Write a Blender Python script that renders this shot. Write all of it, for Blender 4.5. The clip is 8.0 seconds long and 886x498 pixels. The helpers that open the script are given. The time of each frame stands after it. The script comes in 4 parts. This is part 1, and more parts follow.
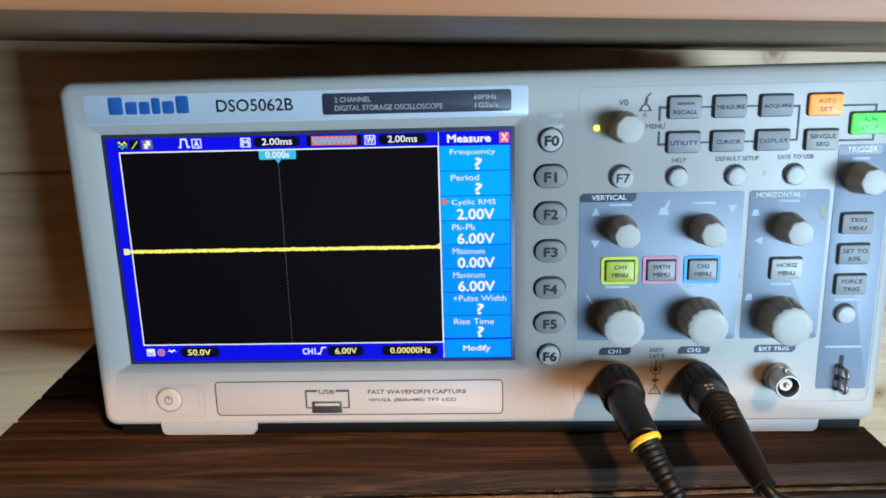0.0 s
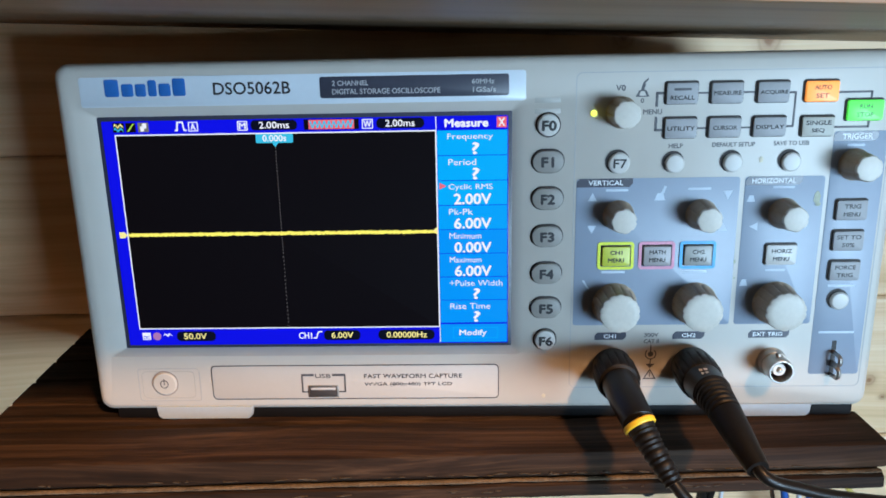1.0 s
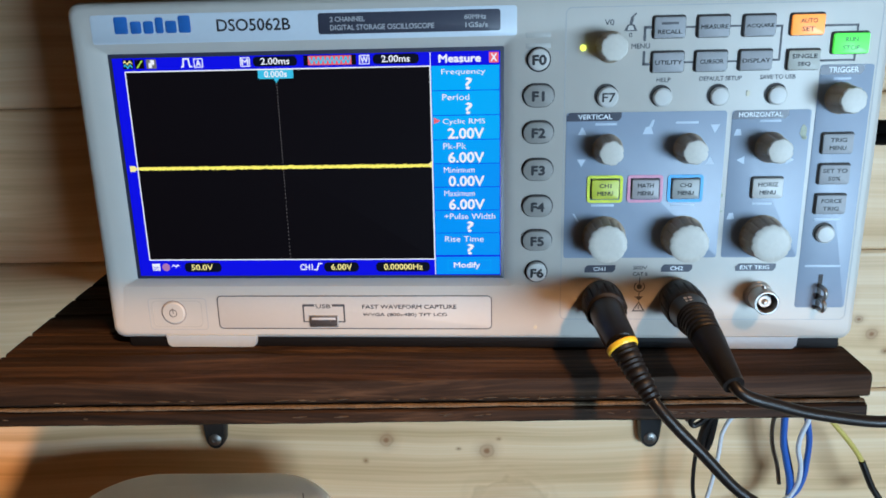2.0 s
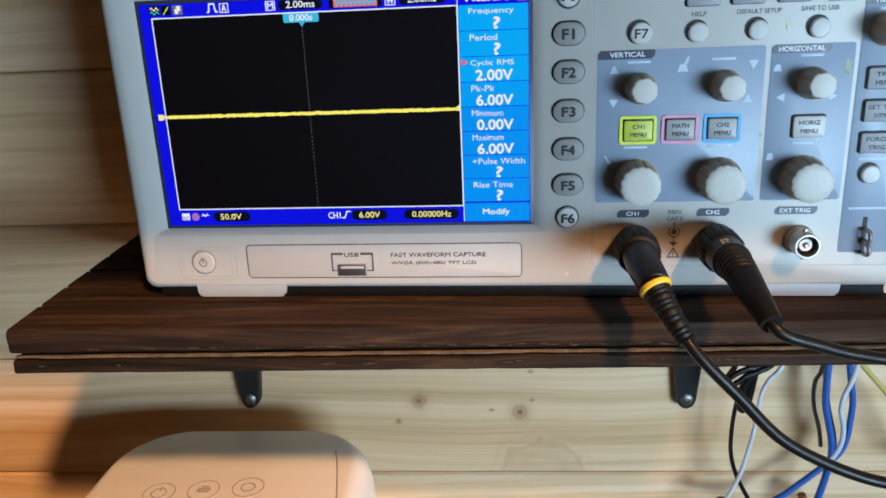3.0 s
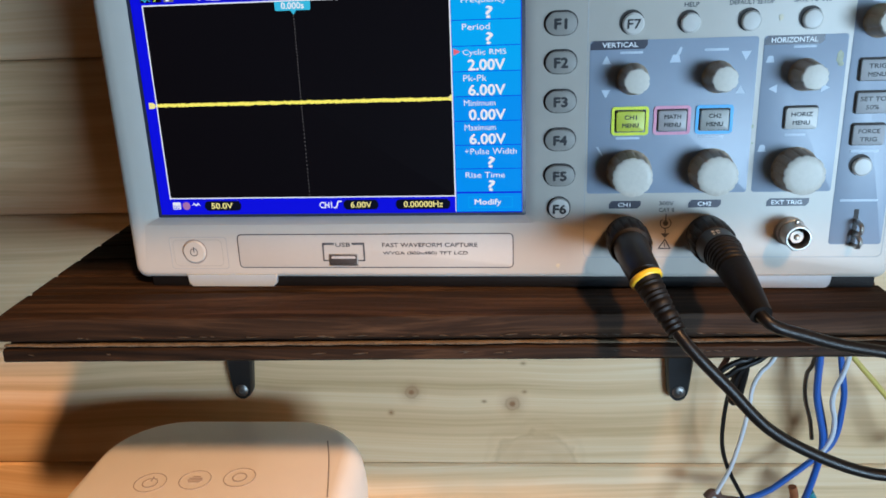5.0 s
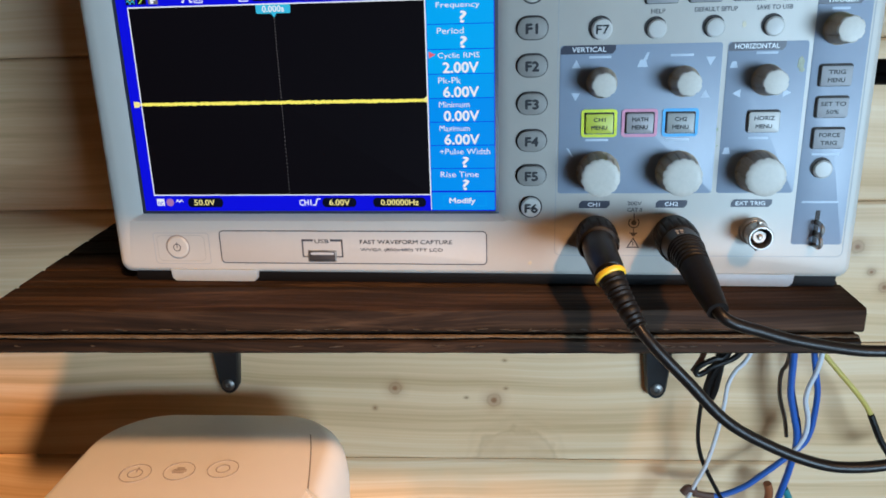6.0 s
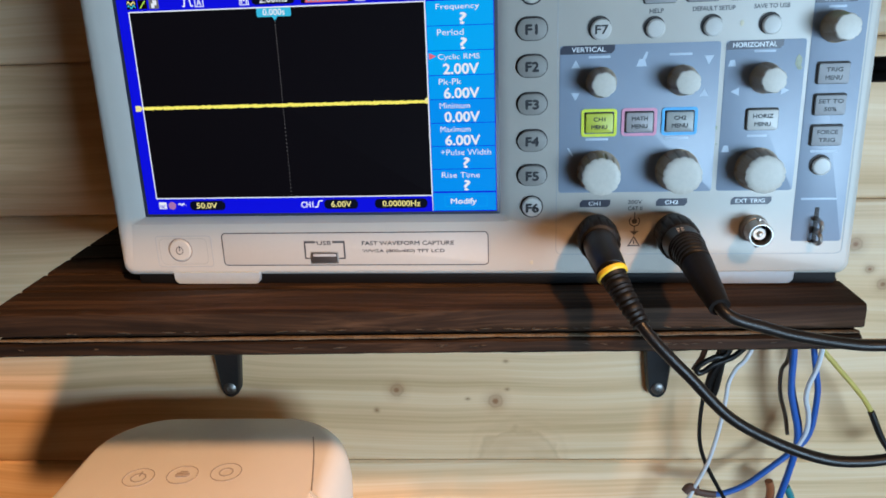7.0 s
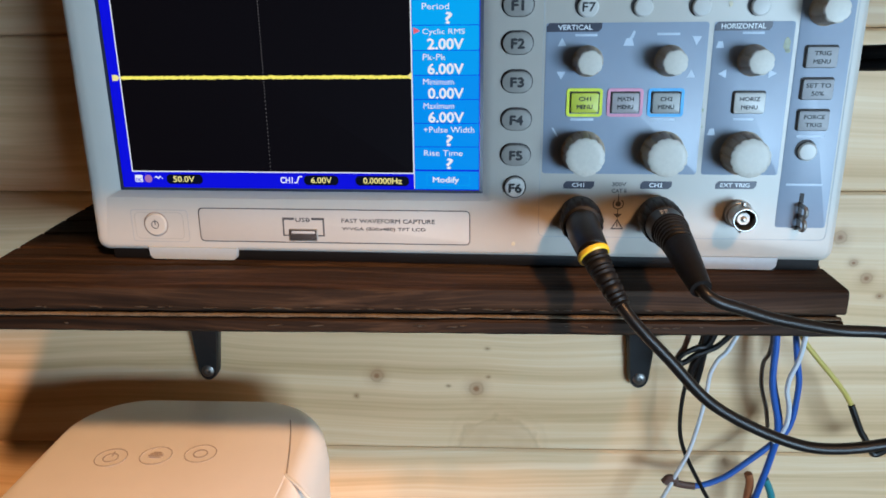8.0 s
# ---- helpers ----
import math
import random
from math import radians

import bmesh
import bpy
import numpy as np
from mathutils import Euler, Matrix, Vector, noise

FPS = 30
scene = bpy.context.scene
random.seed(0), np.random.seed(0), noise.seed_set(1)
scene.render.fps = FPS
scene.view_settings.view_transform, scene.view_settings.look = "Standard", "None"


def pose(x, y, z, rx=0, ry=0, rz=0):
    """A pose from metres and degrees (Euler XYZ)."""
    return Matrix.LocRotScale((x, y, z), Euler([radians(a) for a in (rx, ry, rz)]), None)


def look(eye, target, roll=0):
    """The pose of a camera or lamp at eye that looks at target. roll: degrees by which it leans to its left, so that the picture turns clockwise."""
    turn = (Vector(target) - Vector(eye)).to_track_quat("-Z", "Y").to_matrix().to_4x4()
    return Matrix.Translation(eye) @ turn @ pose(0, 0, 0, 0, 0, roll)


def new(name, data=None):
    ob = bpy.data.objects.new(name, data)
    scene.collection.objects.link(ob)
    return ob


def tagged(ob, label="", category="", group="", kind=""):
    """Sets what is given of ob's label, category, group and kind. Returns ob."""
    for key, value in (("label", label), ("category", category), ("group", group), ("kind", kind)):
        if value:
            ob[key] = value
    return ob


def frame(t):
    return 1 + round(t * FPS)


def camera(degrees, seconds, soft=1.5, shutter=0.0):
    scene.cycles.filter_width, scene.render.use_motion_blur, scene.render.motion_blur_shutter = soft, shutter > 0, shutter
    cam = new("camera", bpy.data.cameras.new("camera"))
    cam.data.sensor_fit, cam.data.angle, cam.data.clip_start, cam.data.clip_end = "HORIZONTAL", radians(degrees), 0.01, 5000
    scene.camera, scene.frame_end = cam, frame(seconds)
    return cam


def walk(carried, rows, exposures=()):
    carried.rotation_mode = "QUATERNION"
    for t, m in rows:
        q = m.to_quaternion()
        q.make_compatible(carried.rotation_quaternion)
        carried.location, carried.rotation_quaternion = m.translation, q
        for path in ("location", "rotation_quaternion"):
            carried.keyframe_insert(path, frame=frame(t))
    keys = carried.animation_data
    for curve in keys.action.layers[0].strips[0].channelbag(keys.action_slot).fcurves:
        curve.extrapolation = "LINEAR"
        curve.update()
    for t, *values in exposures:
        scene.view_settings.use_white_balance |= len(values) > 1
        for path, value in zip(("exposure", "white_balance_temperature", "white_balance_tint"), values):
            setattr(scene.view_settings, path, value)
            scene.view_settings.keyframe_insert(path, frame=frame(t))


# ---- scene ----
cam = camera(60.7, 8.0, soft=1.7)
PATH = [
    (0, (-0.015, -0.282, 1.347), (-0.011, 1.659, 0.864), -1.5),
    (0.5, (-0.016, -0.284, 1.347), (-0.004, 1.65, 0.839), -1.0),
    (1, (-0.017, -0.283, 1.345), (0.008, 1.651, 0.837), -1.1),
    (1.5, (-0.013, -0.292, 1.346), (-0.004, 1.637, 0.819), -1.1),
    (2, (-0.005, -0.299, 1.327), (-0.048, 1.626, 0.785), -1.3),
    (2.2, (-0.004, -0.3, 1.32), (-0.093, 1.614, 0.75), -1.7),
    (3.5, (-0.002, -0.298, 1.311), (-0.145, 1.607, 0.722), -2.5),
    (4, (-0.004, -0.298, 1.313), (-0.134, 1.605, 0.712), -2.6),
    (5.5, (0.005, -0.299, 1.309), (-0.126, 1.604, 0.709), -1.8),
    (6, (0.01, -0.307, 1.311), (-0.117, 1.597, 0.713), -1.6),
    (6.5, (0.009, -0.309, 1.31), (-0.119, 1.598, 0.721), -2.0),
    (7, (0.008, -0.309, 1.31), (-0.111, 1.599, 0.722), -2.1),
    (7.5, (0.005, -0.311, 1.316), (-0.1, 1.585, 0.687), -2.0),
    (8, (0.011, -0.306, 1.302), (-0.078, 1.6, 0.702), -0.6),
]
walk(cam, [(t, look(eye, target, roll)) for t, eye, target, roll in PATH],
     exposures=[(0.0, 0.06), (2.0, 0.0), (3.5, -0.10), (8.0, -0.10)])

# ---- world, lamps ----
world = bpy.data.worlds.new("world")
scene.world = world
world.use_nodes = True
sky = world.node_tree.nodes.new("ShaderNodeTexSky")
sky.sky_type, sky.sun_disc = "NISHITA", False
sky.sun_elevation, sky.sun_rotation = radians(35), radians(200)
world.node_tree.links.new(sky.outputs[0], world.node_tree.nodes["Background"].inputs[0])
world.node_tree.nodes["Background"].inputs[1].default_value = 0.1
scene.view_settings.exposure = 0.0


def area_lamp(name, eye, target, w, h, watts, colour):
    data = bpy.data.lights.new(name, "AREA")
    data.shape, data.size, data.size_y, data.energy, data.color = "RECTANGLE", w, h, watts, colour
    ob = new(name, data)
    ob.matrix_world = look(eye, target)
    return ob


# daylight in the window's opening, and the warm ceiling spot aimed at the desk
area_lamp("window_light", (0.57, -0.79, 1.15), (0.19, 0.0, 1.19), 0.40, 0.24, 13.2, (0.51, 0.758, 1.0))
spot = bpy.data.lights.new("ceiling_spot_light", "SPOT")
spot.energy, spot.color, spot.shadow_soft_size = 124.0, (1.0, 0.54, 0.25), 0.05
spot.spot_size, spot.spot_blend = radians(31), 0.9
new("ceiling_spot_light", spot).matrix_world = look((0.46, -0.95, 2.13), (-0.25, 0.05, 1.10))


# ---- materials ----
def mat(name, colour, rough=0.5, metal=0.0, vary=0.08, scale=40.0, bump=0.0, bump_scale=400.0, coat=0.0, spec=0.5):
    """Colour with large and small variation, roughness variation and fine relief."""
    m = bpy.data.materials.new(name)
    m.use_nodes = True
    nt = m.node_tree
    b = nt.nodes["Principled BSDF"]
    tc = nt.nodes.new("ShaderNodeTexCoord")
    n1 = nt.nodes.new("ShaderNodeTexNoise")
    n1.inputs["Scale"].default_value, n1.inputs["Detail"].default_value = scale, 5
    nt.links.new(tc.outputs["Object"], n1.inputs["Vector"])
    n2 = nt.nodes.new("ShaderNodeTexNoise")
    n2.inputs["Scale"].default_value, n2.inputs["Detail"].default_value = scale * 12, 3
    nt.links.new(tc.outputs["Object"], n2.inputs["Vector"])
    mix = nt.nodes.new("ShaderNodeMix")
    mix.data_type = "RGBA"
    mix.inputs[6].default_value = (*[c * (1 - vary) for c in colour], 1)
    mix.inputs[7].default_value = (*[min(1, c * (1 + vary)) for c in colour], 1)
    add = nt.nodes.new("ShaderNodeMath")
    add.operation = "ADD"
    nt.links.new(n1.outputs[0], add.inputs[0])
    nt.links.new(n2.outputs[0], add.inputs[1])
    half = nt.nodes.new("ShaderNodeMapRange")
    half.inputs[1].default_value, half.inputs[2].default_value = 0.65, 1.35
    nt.links.new(add.outputs[0], half.inputs[0])
    nt.links.new(half.outputs[0], mix.inputs[0])
    nt.links.new(mix.outputs[2], b.inputs["Base Color"])
    rr = nt.nodes.new("ShaderNodeMapRange")
    rr.inputs[3].default_value, rr.inputs[4].default_value = max(0.02, rough - 0.07), min(1, rough + 0.07)
    nt.links.new(n1.outputs[0], rr.inputs[0])
    nt.links.new(rr.outputs[0], b.inputs["Roughness"])
    b.inputs["Metallic"].default_value = metal
    b.inputs["Specular IOR Level"].default_value = spec
    b.inputs["Coat Weight"].default_value = coat
    if bump:
        n3 = nt.nodes.new("ShaderNodeTexNoise")
        n3.inputs["Scale"].default_value, n3.inputs["Detail"].default_value = bump_scale, 4
        nt.links.new(tc.outputs["Object"], n3.inputs["Vector"])
        bp = nt.nodes.new("ShaderNodeBump")
        bp.inputs["Strength"].default_value, bp.inputs["Distance"].default_value = bump, 0.0005
        nt.links.new(n3.outputs[0], bp.inputs["Height"])
        nt.links.new(bp.outputs[0], b.inputs["Normal"])
    return m


def glow(name, colour, strength):
    """A lit display or lamp surface."""
    m = bpy.data.materials.new(name)
    m.use_nodes = True
    b = m.node_tree.nodes["Principled BSDF"]
    b.inputs["Base Color"].default_value = (0.004, 0.004, 0.005, 1)
    b.inputs["Roughness"].default_value = 0.5
    b.inputs["Specular IOR Level"].default_value = 0.01
    b.inputs["Emission Color"].default_value = (*colour, 1)
    b.inputs["Emission Strength"].default_value = strength
    return m


def wood(name, dark, mid, light, grain=(1.5, 30, 60), rough=0.5, knots=(), figures=(), offset=True, bump=0.25, spec=0.5):
    """Boards along x: streaky grain, broad tone, and knots with ringed grain round them, at (x, z, radius)."""
    m = bpy.data.materials.new(name)
    m.use_nodes = True
    nt = m.node_tree
    L, N = nt.links.new, nt.nodes.new
    b = nt.nodes["Principled BSDF"]
    tc = N("ShaderNodeTexCoord")
    src = tc.outputs["Object"]
    if offset:
        info = N("ShaderNodeObjectInfo")
        sc = N("ShaderNodeVectorMath")
        sc.operation = "SCALE"
        sc.inputs[0].default_value = (7.3, 3.1, 5.7)
        L(info.outputs["Random"], sc.inputs[3])
        ad = N("ShaderNodeVectorMath")
        L(src, ad.inputs[0])
        L(sc.outputs[0], ad.inputs[1])
        src = ad.outputs[0]
    warp = N("ShaderNodeTexNoise")
    warp.inputs["Scale"].default_value, warp.inputs["Detail"].default_value = 4.0, 2
    L(src, warp.inputs["Vector"])
    wsc = N("ShaderNodeVectorMath")
    wsc.operation = "SCALE"
    wsc.inputs[3].default_value = 0.035
    L(warp.outputs["Color"], wsc.inputs[0])
    wad = N("ShaderNodeVectorMath")
    L(src, wad.inputs[0])
    L(wsc.outputs[0], wad.inputs[1])
    mp = N("ShaderNodeMapping")
    mp.inputs["Scale"].default_value = grain
    L(wad.outputs[0], mp.inputs["Vector"])
    g1 = N("ShaderNodeTexNoise")
    g1.inputs["Scale"].default_value, g1.inputs["Detail"].default_value, g1.inputs["Roughness"].default_value = 1.0, 3, 0.55
    L(mp.outputs[0], g1.inputs["Vector"])
    mp2 = N("ShaderNodeMapping")
    mp2.inputs["Scale"].default_value = [g * 6 for g in grain]
    L(wad.outputs[0], mp2.inputs["Vector"])
    g2 = N("ShaderNodeTexNoise")
    g2.inputs["Scale"].default_value, g2.inputs["Detail"].default_value = 1.0, 4
    L(mp2.outputs[0], g2.inputs["Vector"])
    sm = N("ShaderNodeMath")
    sm.operation = "MULTIPLY_ADD"
    L(g2.outputs[0], sm.inputs[0])
    sm.inputs[1].default_value = 0.35
    L(g1.outputs[0], sm.inputs[2])
    ramp = N("ShaderNodeValToRGB")
    L(sm.outputs[0], ramp.inputs[0])
    e = ramp.color_ramp.elements
    e[0].position, e[0].color = 0.42, (*dark, 1)
    e[1].position, e[1].color = 0.92, (*light, 1)
    k = e.new(0.66)
    k.color = (*mid, 1)
    col = ramp.outputs[0]
    for kx, kz, r, turn in knots:
        obj = N("ShaderNodeTexCoord")
        km = N("ShaderNodeMapping")
        km.vector_type = "POINT"
        ds = N("ShaderNodeVectorMath")
        ds.operation = "SUBTRACT"
        L(obj.outputs["Object"], ds.inputs[0])
        ds.inputs[1].default_value = (kx, 0, kz)
        ml = N("ShaderNodeVectorMath")
        ml.operation = "MULTIPLY"
        L(ds.outputs[0], ml.inputs[0])
        ml.inputs[1].default_value = (1.0, 0.0, turn)
        nz = N("ShaderNodeTexNoise")
        nz.inputs["Scale"].default_value = 160
        L(obj.outputs["Object"], nz.inputs["Vector"])
        ln = N("ShaderNodeVectorMath")
        ln.operation = "LENGTH"
        L(ml.outputs[0], ln.inputs[0])
        wob = N("ShaderNodeMath")
        wob.operation = "MULTIPLY_ADD"
        L(nz.outputs[0], wob.inputs[0])
        wob.inputs[1].default_value = r * 0.7
        L(ln.outputs["Value"], wob.inputs[2])
        kr = N("ShaderNodeValToRGB")
        nr = N("ShaderNodeMapRange")
        nr.inputs[1].default_value, nr.inputs[2].default_value = 0.0, r * 3.2
        L(wob.outputs[0], nr.inputs[0])
        L(nr.outputs[0], kr.inputs[0])
        q = kr.color_ramp.elements
        q[0].position, q[0].color = 0.13, (0.95, 0.95, 0.95, 1)
        q[1].position, q[1].color = 0.95, (0, 0, 0, 1)
        for pos, v in ((0.20, 0.88), (0.27, 0.56), (0.35, 0.48), (0.40, 0.58), (0.50, 0.26), (0.68, 0.10)):
            a = q.new(pos)
            a.color = (v, v, v, 1)
        mx = N("ShaderNodeMix")
        mx.data_type = "RGBA"
        L(kr.outputs[0], mx.inputs[0])
        L(col, mx.inputs[6])
        mx.inputs[7].default_value = (*[c * f for c, f in zip(dark, (0.50, 0.33, 0.25))], 1)
        col = mx.outputs[2]
    for fx, fz, r, flat, floor_z in figures:
        obj = N("ShaderNodeTexCoord")
        ds = N("ShaderNodeVectorMath")
        ds.operation = "SUBTRACT"
        L(obj.outputs["Object"], ds.inputs[0])
        ds.inputs[1].default_value = (fx, 0, fz)
        ml = N("ShaderNodeVectorMath")
        ml.operation = "MULTIPLY"
        L(ds.outputs[0], ml.inputs[0])
        ml.inputs[1].default_value = (1.0, 0.0, flat)
        nz = N("ShaderNodeTexNoise")
        nz.inputs["Scale"].default_value = 70
        L(obj.outputs["Object"], nz.inputs["Vector"])
        ln = N("ShaderNodeVectorMath")
        ln.operation = "LENGTH"
        L(ml.outputs[0], ln.inputs[0])
        wob = N("ShaderNodeMath")
        wob.operation = "MULTIPLY_ADD"
        L(nz.outputs[0], wob.inputs[0])
        wob.inputs[1].default_value = r * 0.5
        L(ln.outputs["Value"], wob.inputs[2])
        nr = N("ShaderNodeMapRange")
        nr.inputs[1].default_value, nr.inputs[2].default_value = r * 0.25, r * 1.6
        L(wob.outputs[0], nr.inputs[0])
        kr = N("ShaderNodeValToRGB")
        L(nr.outputs[0], kr.inputs[0])
        q = kr.color_ramp.elements
        q[0].position, q[0].color = 0.0, (0.2, 0.2, 0.2, 1)
        q[1].position, q[1].color = 1.0, (0, 0, 0, 1)
        for pos, v in ((0.25, 0.16), (0.33, 0.24), (0.50, 0.17), (0.58, 0.30), (0.64, 0.02), (0.75, 0.08), (0.82, 0.0)):
            a = q.new(pos)
            a.color = (v, v, v, 1)
        sp = N("ShaderNodeSeparateXYZ")
        L(obj.outputs["Object"], sp.inputs[0])
        gt = N("ShaderNodeMath")
        gt.operation = "GREATER_THAN"
        L(sp.outputs[2], gt.inputs[0])
        gt.inputs[1].default_value = floor_z
        mu = N("ShaderNodeMath")
        mu.operation = "MULTIPLY"
        L(kr.outputs[0], mu.inputs[0])
        L(gt.outputs[0], mu.inputs[1])
        mx = N("ShaderNodeMix")
        mx.data_type = "RGBA"
        L(mu.outputs[0], mx.inputs[0])
        L(col, mx.inputs[6])
        mx.inputs[7].default_value = (*[c * f for c, f in zip(dark, (0.62, 0.52, 0.45))], 1)
        col = mx.outputs[2]
    L(col, b.inputs["Base Color"])
    b.inputs["Specular IOR Level"].default_value = spec
    b.inputs["Roughness"].default_value = rough
    bp = N("ShaderNodeBump")
    bp.inputs["Strength"].default_value, bp.inputs["Distance"].default_value = bump, 0.0006
    L(sm.outputs[0], bp.inputs["Height"])
    L(bp.outputs[0], b.inputs["Normal"])
    return m


KNOTS = [(-0.0555, 1.0690, 0.0042, 1.0), (0.0112, 1.0606, 0.0046, 1.0), (-0.070, 1.0540, 0.0014, 1.0), (-0.0075, 1.0622, 0.0013, 1.6),
         (0.254, 1.1403, 0.0034, 1.0), (0.264, 1.1284, 0.0022, 1.4), (0.2342, 1.1667, 0.0040, 1.0), (0.2448, 1.1502, 0.0026, 1.2), (0.0192, 1.0692, 0.0012, 1.3), (0.0183, 1.0898, 0.0014, 1.5), (0.091, 1.352, 0.0065, 0.8), (0.172, 1.349, 0.006, 0.55)]
PINE = wood("pine_wall", (0.60, 0.38, 0.195), (0.77, 0.525, 0.30), (0.88, 0.675, 0.455), grain=(0.9, 24, 95), rough=0.5, knots=KNOTS, figures=[(0.026, 1.008, 0.034, 0.9, 1.0138), (0.085, 1.372, 0.022, 1.2, 1.3)], spec=0.35)
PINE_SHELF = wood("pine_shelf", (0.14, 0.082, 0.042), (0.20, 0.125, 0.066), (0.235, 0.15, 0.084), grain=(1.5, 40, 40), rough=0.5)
DECK = wood("deck_brown", (0.006, 0.0035, 0.0022), (0.026, 0.0138, 0.0078), (0.078, 0.043, 0.024), grain=(3.0, 210, 210), rough=0.7, bump=1.0, spec=0.18)
ROOM = mat("room_timber", (0.55, 0.31, 0.145), 0.7, vary=0.15, scale=3)
FLOORM = wood("floor_wood", (0.22, 0.12, 0.06), (0.32, 0.18, 0.09), (0.40, 0.23, 0.12), grain=(1.2, 9, 9))
CASE = mat("case_plastic", (0.51, 0.48, 0.435), 0.42, vary=0.025, scale=9, bump=0.12, bump_scale=2500)
CASE_DARK = mat("case_back_black", (0.006, 0.006, 0.007), 0.6, spec=0.2)
BLUE_PANEL = mat("blue_grey_print", (0.245, 0.295, 0.375), 0.4, vary=0.03, scale=14)
STRIP = mat("pale_blue_strip", (0.60, 0.66, 0.72), 0.3, vary=0.02)
FOOT = mat("foot_pale", (0.38, 0.44, 0.49), 0.4, vary=0.03)
LABEL_DARK = mat("label_dark", (0.045, 0.048, 0.07), 0.35)
INK = mat("ink_black", (0.014, 0.014, 0.017), 0.5)
INK_GREY = mat("ink_grey", (0.075, 0.075, 0.085), 0.5)
INK_WHITE = mat("ink_white", (0.78, 0.80, 0.82), 0.5)
INK_PALE = mat("ink_pale", (0.40, 0.40, 0.40), 0.5)
INK_SILVER = mat("ink_silver", (0.45, 0.45, 0.46), 0.4)
LOGO = mat("logo_blue", (0.02, 0.13, 0.42), 0.35)
KNOB = mat("knob_cap", (0.56, 0.525, 0.465), 0.45, vary=0.06, scale=60, bump=0.1)
# browner than the cap: warm shade on the knob sides, put into the colour
KNOB_SIDE_SHADE = mat("knob_side_shade", (0.42, 0.32, 0.225), 0.5, vary=0.12, scale=60, bump=0.15)
BTN = mat("button_grey", (0.30, 0.30, 0.31), 0.5, vary=0.06)
BTN_OVAL = mat("button_oval", (0.25, 0.235, 0.215), 0.5, vary=0.06)
BTN_WHITE = mat("button_white", (0.53, 0.51, 0.48), 0.4, vary=0.03)
BTN_BEIGE = mat("button_beige", (0.42, 0.41, 0.36), 0.45, vary=0.05)
WELL = mat("button_well", (0.035, 0.03, 0.03), 0.7)
RUBBER = mat("black_rubber", (0.0065, 0.0058, 0.0056), 0.5, vary=0.2, scale=80, bump=0.15, spec=0.25)
CABLE = mat("black_cable", (0.006, 0.0052, 0.005), 0.4, vary=0.2, scale=80, spec=0.28)
METAL = mat("nickel", (0.46, 0.44, 0.41), 0.42, metal=1.0, vary=0.1)
TEFLON = mat("white_insulator", (0.75, 0.72, 0.66), 0.5)
WHITE_SHELL = mat("white_shell", (0.80, 0.755, 0.72), 0.38, vary=0.02, scale=6, bump=0.04, bump_scale=1800)
SEAM = mat("seam_grey", (0.30, 0.26, 0.24), 0.6)
YELLOW_RING = mat("yellow_ring", (0.75, 0.50, 0.03), 0.4)
IRON = mat("black_steel", (0.012, 0.012, 0.013), 0.35, vary=0.2)
BLUE_WIRE = mat("blue_wire", (0.015, 0.095, 0.38), 0.4)
WHITE_WIRE = mat("white_wire", (0.62, 0.64, 0.68), 0.4)
YELLOW_WIRE = mat("yellow_wire", (0.55, 0.42, 0.10), 0.4)
GREY_WIRE = mat("grey_wire", (0.20, 0.17, 0.14), 0.5)
TEAL = mat("teal_clip", (0.02, 0.22, 0.25), 0.4)
BROWN_CLIP = mat("brown_clip", (0.10, 0.045, 0.03), 0.5)

STRIP_WARM = mat("strip_print", (0.47, 0.455, 0.43), 0.35, vary=0.02)
CASE_SHADE = mat("faint_print", (0.41, 0.395, 0.365), 0.45)
INK_PALEBLUE = mat("ink_paleblue", (0.50, 0.57, 0.66), 0.5)
INK_BROWN = mat("ink_brown", (0.35, 0.10, 0.02), 0.5)
INK_GREEN = mat("ink_green", (0.03, 0.25, 0.04), 0.5)

NAVY_WIRE = mat("navy_wire", (0.01, 0.03, 0.10), 0.4)
ORANGE_WIRE = mat("orange_wire", (0.30, 0.09, 0.03), 0.5)
ICON_GREY = mat("icon_grey", (0.36, 0.30, 0.27), 0.5)


def glow_plastic(name, colour, strength):
    """Translucent key lit from inside."""
    m = mat(name, colour, 0.4)
    b = m.node_tree.nodes["Principled BSDF"]
    b.inputs["Emission Color"].default_value = (*colour, 1)
    b.inputs["Emission Strength"].default_value = strength
    return m


UPPER_FRONT, UPPER_LEAN, UPPER_Z = -0.137, 2.2, 1.3541


# ---- mesh helpers ----
def finish(bm, name, material, smooth=True):
    bmesh.ops.recalc_face_normals(bm, faces=bm.faces)
    me = bpy.data.meshes.new(name)
    bm.to_mesh(me)
    bm.free()
    if material:
        me.materials.append(material)
    if smooth:
        me.shade_smooth()
        me.set_sharp_from_angle(angle=radians(35))
    return me


def part(name, bm, material, parent=None, label="", smooth=True):
    ob = new(name, finish(bm, name, material, smooth))
    if parent:
        ob.parent = parent
        ob.matrix_parent_inverse = parent.matrix_world.inverted() if parent.matrix_world != Matrix() else Matrix()
    return tagged(ob, label)


def thing(name, label, category, group="", kind=""):
    return tagged(new(name), label, category, group, kind)


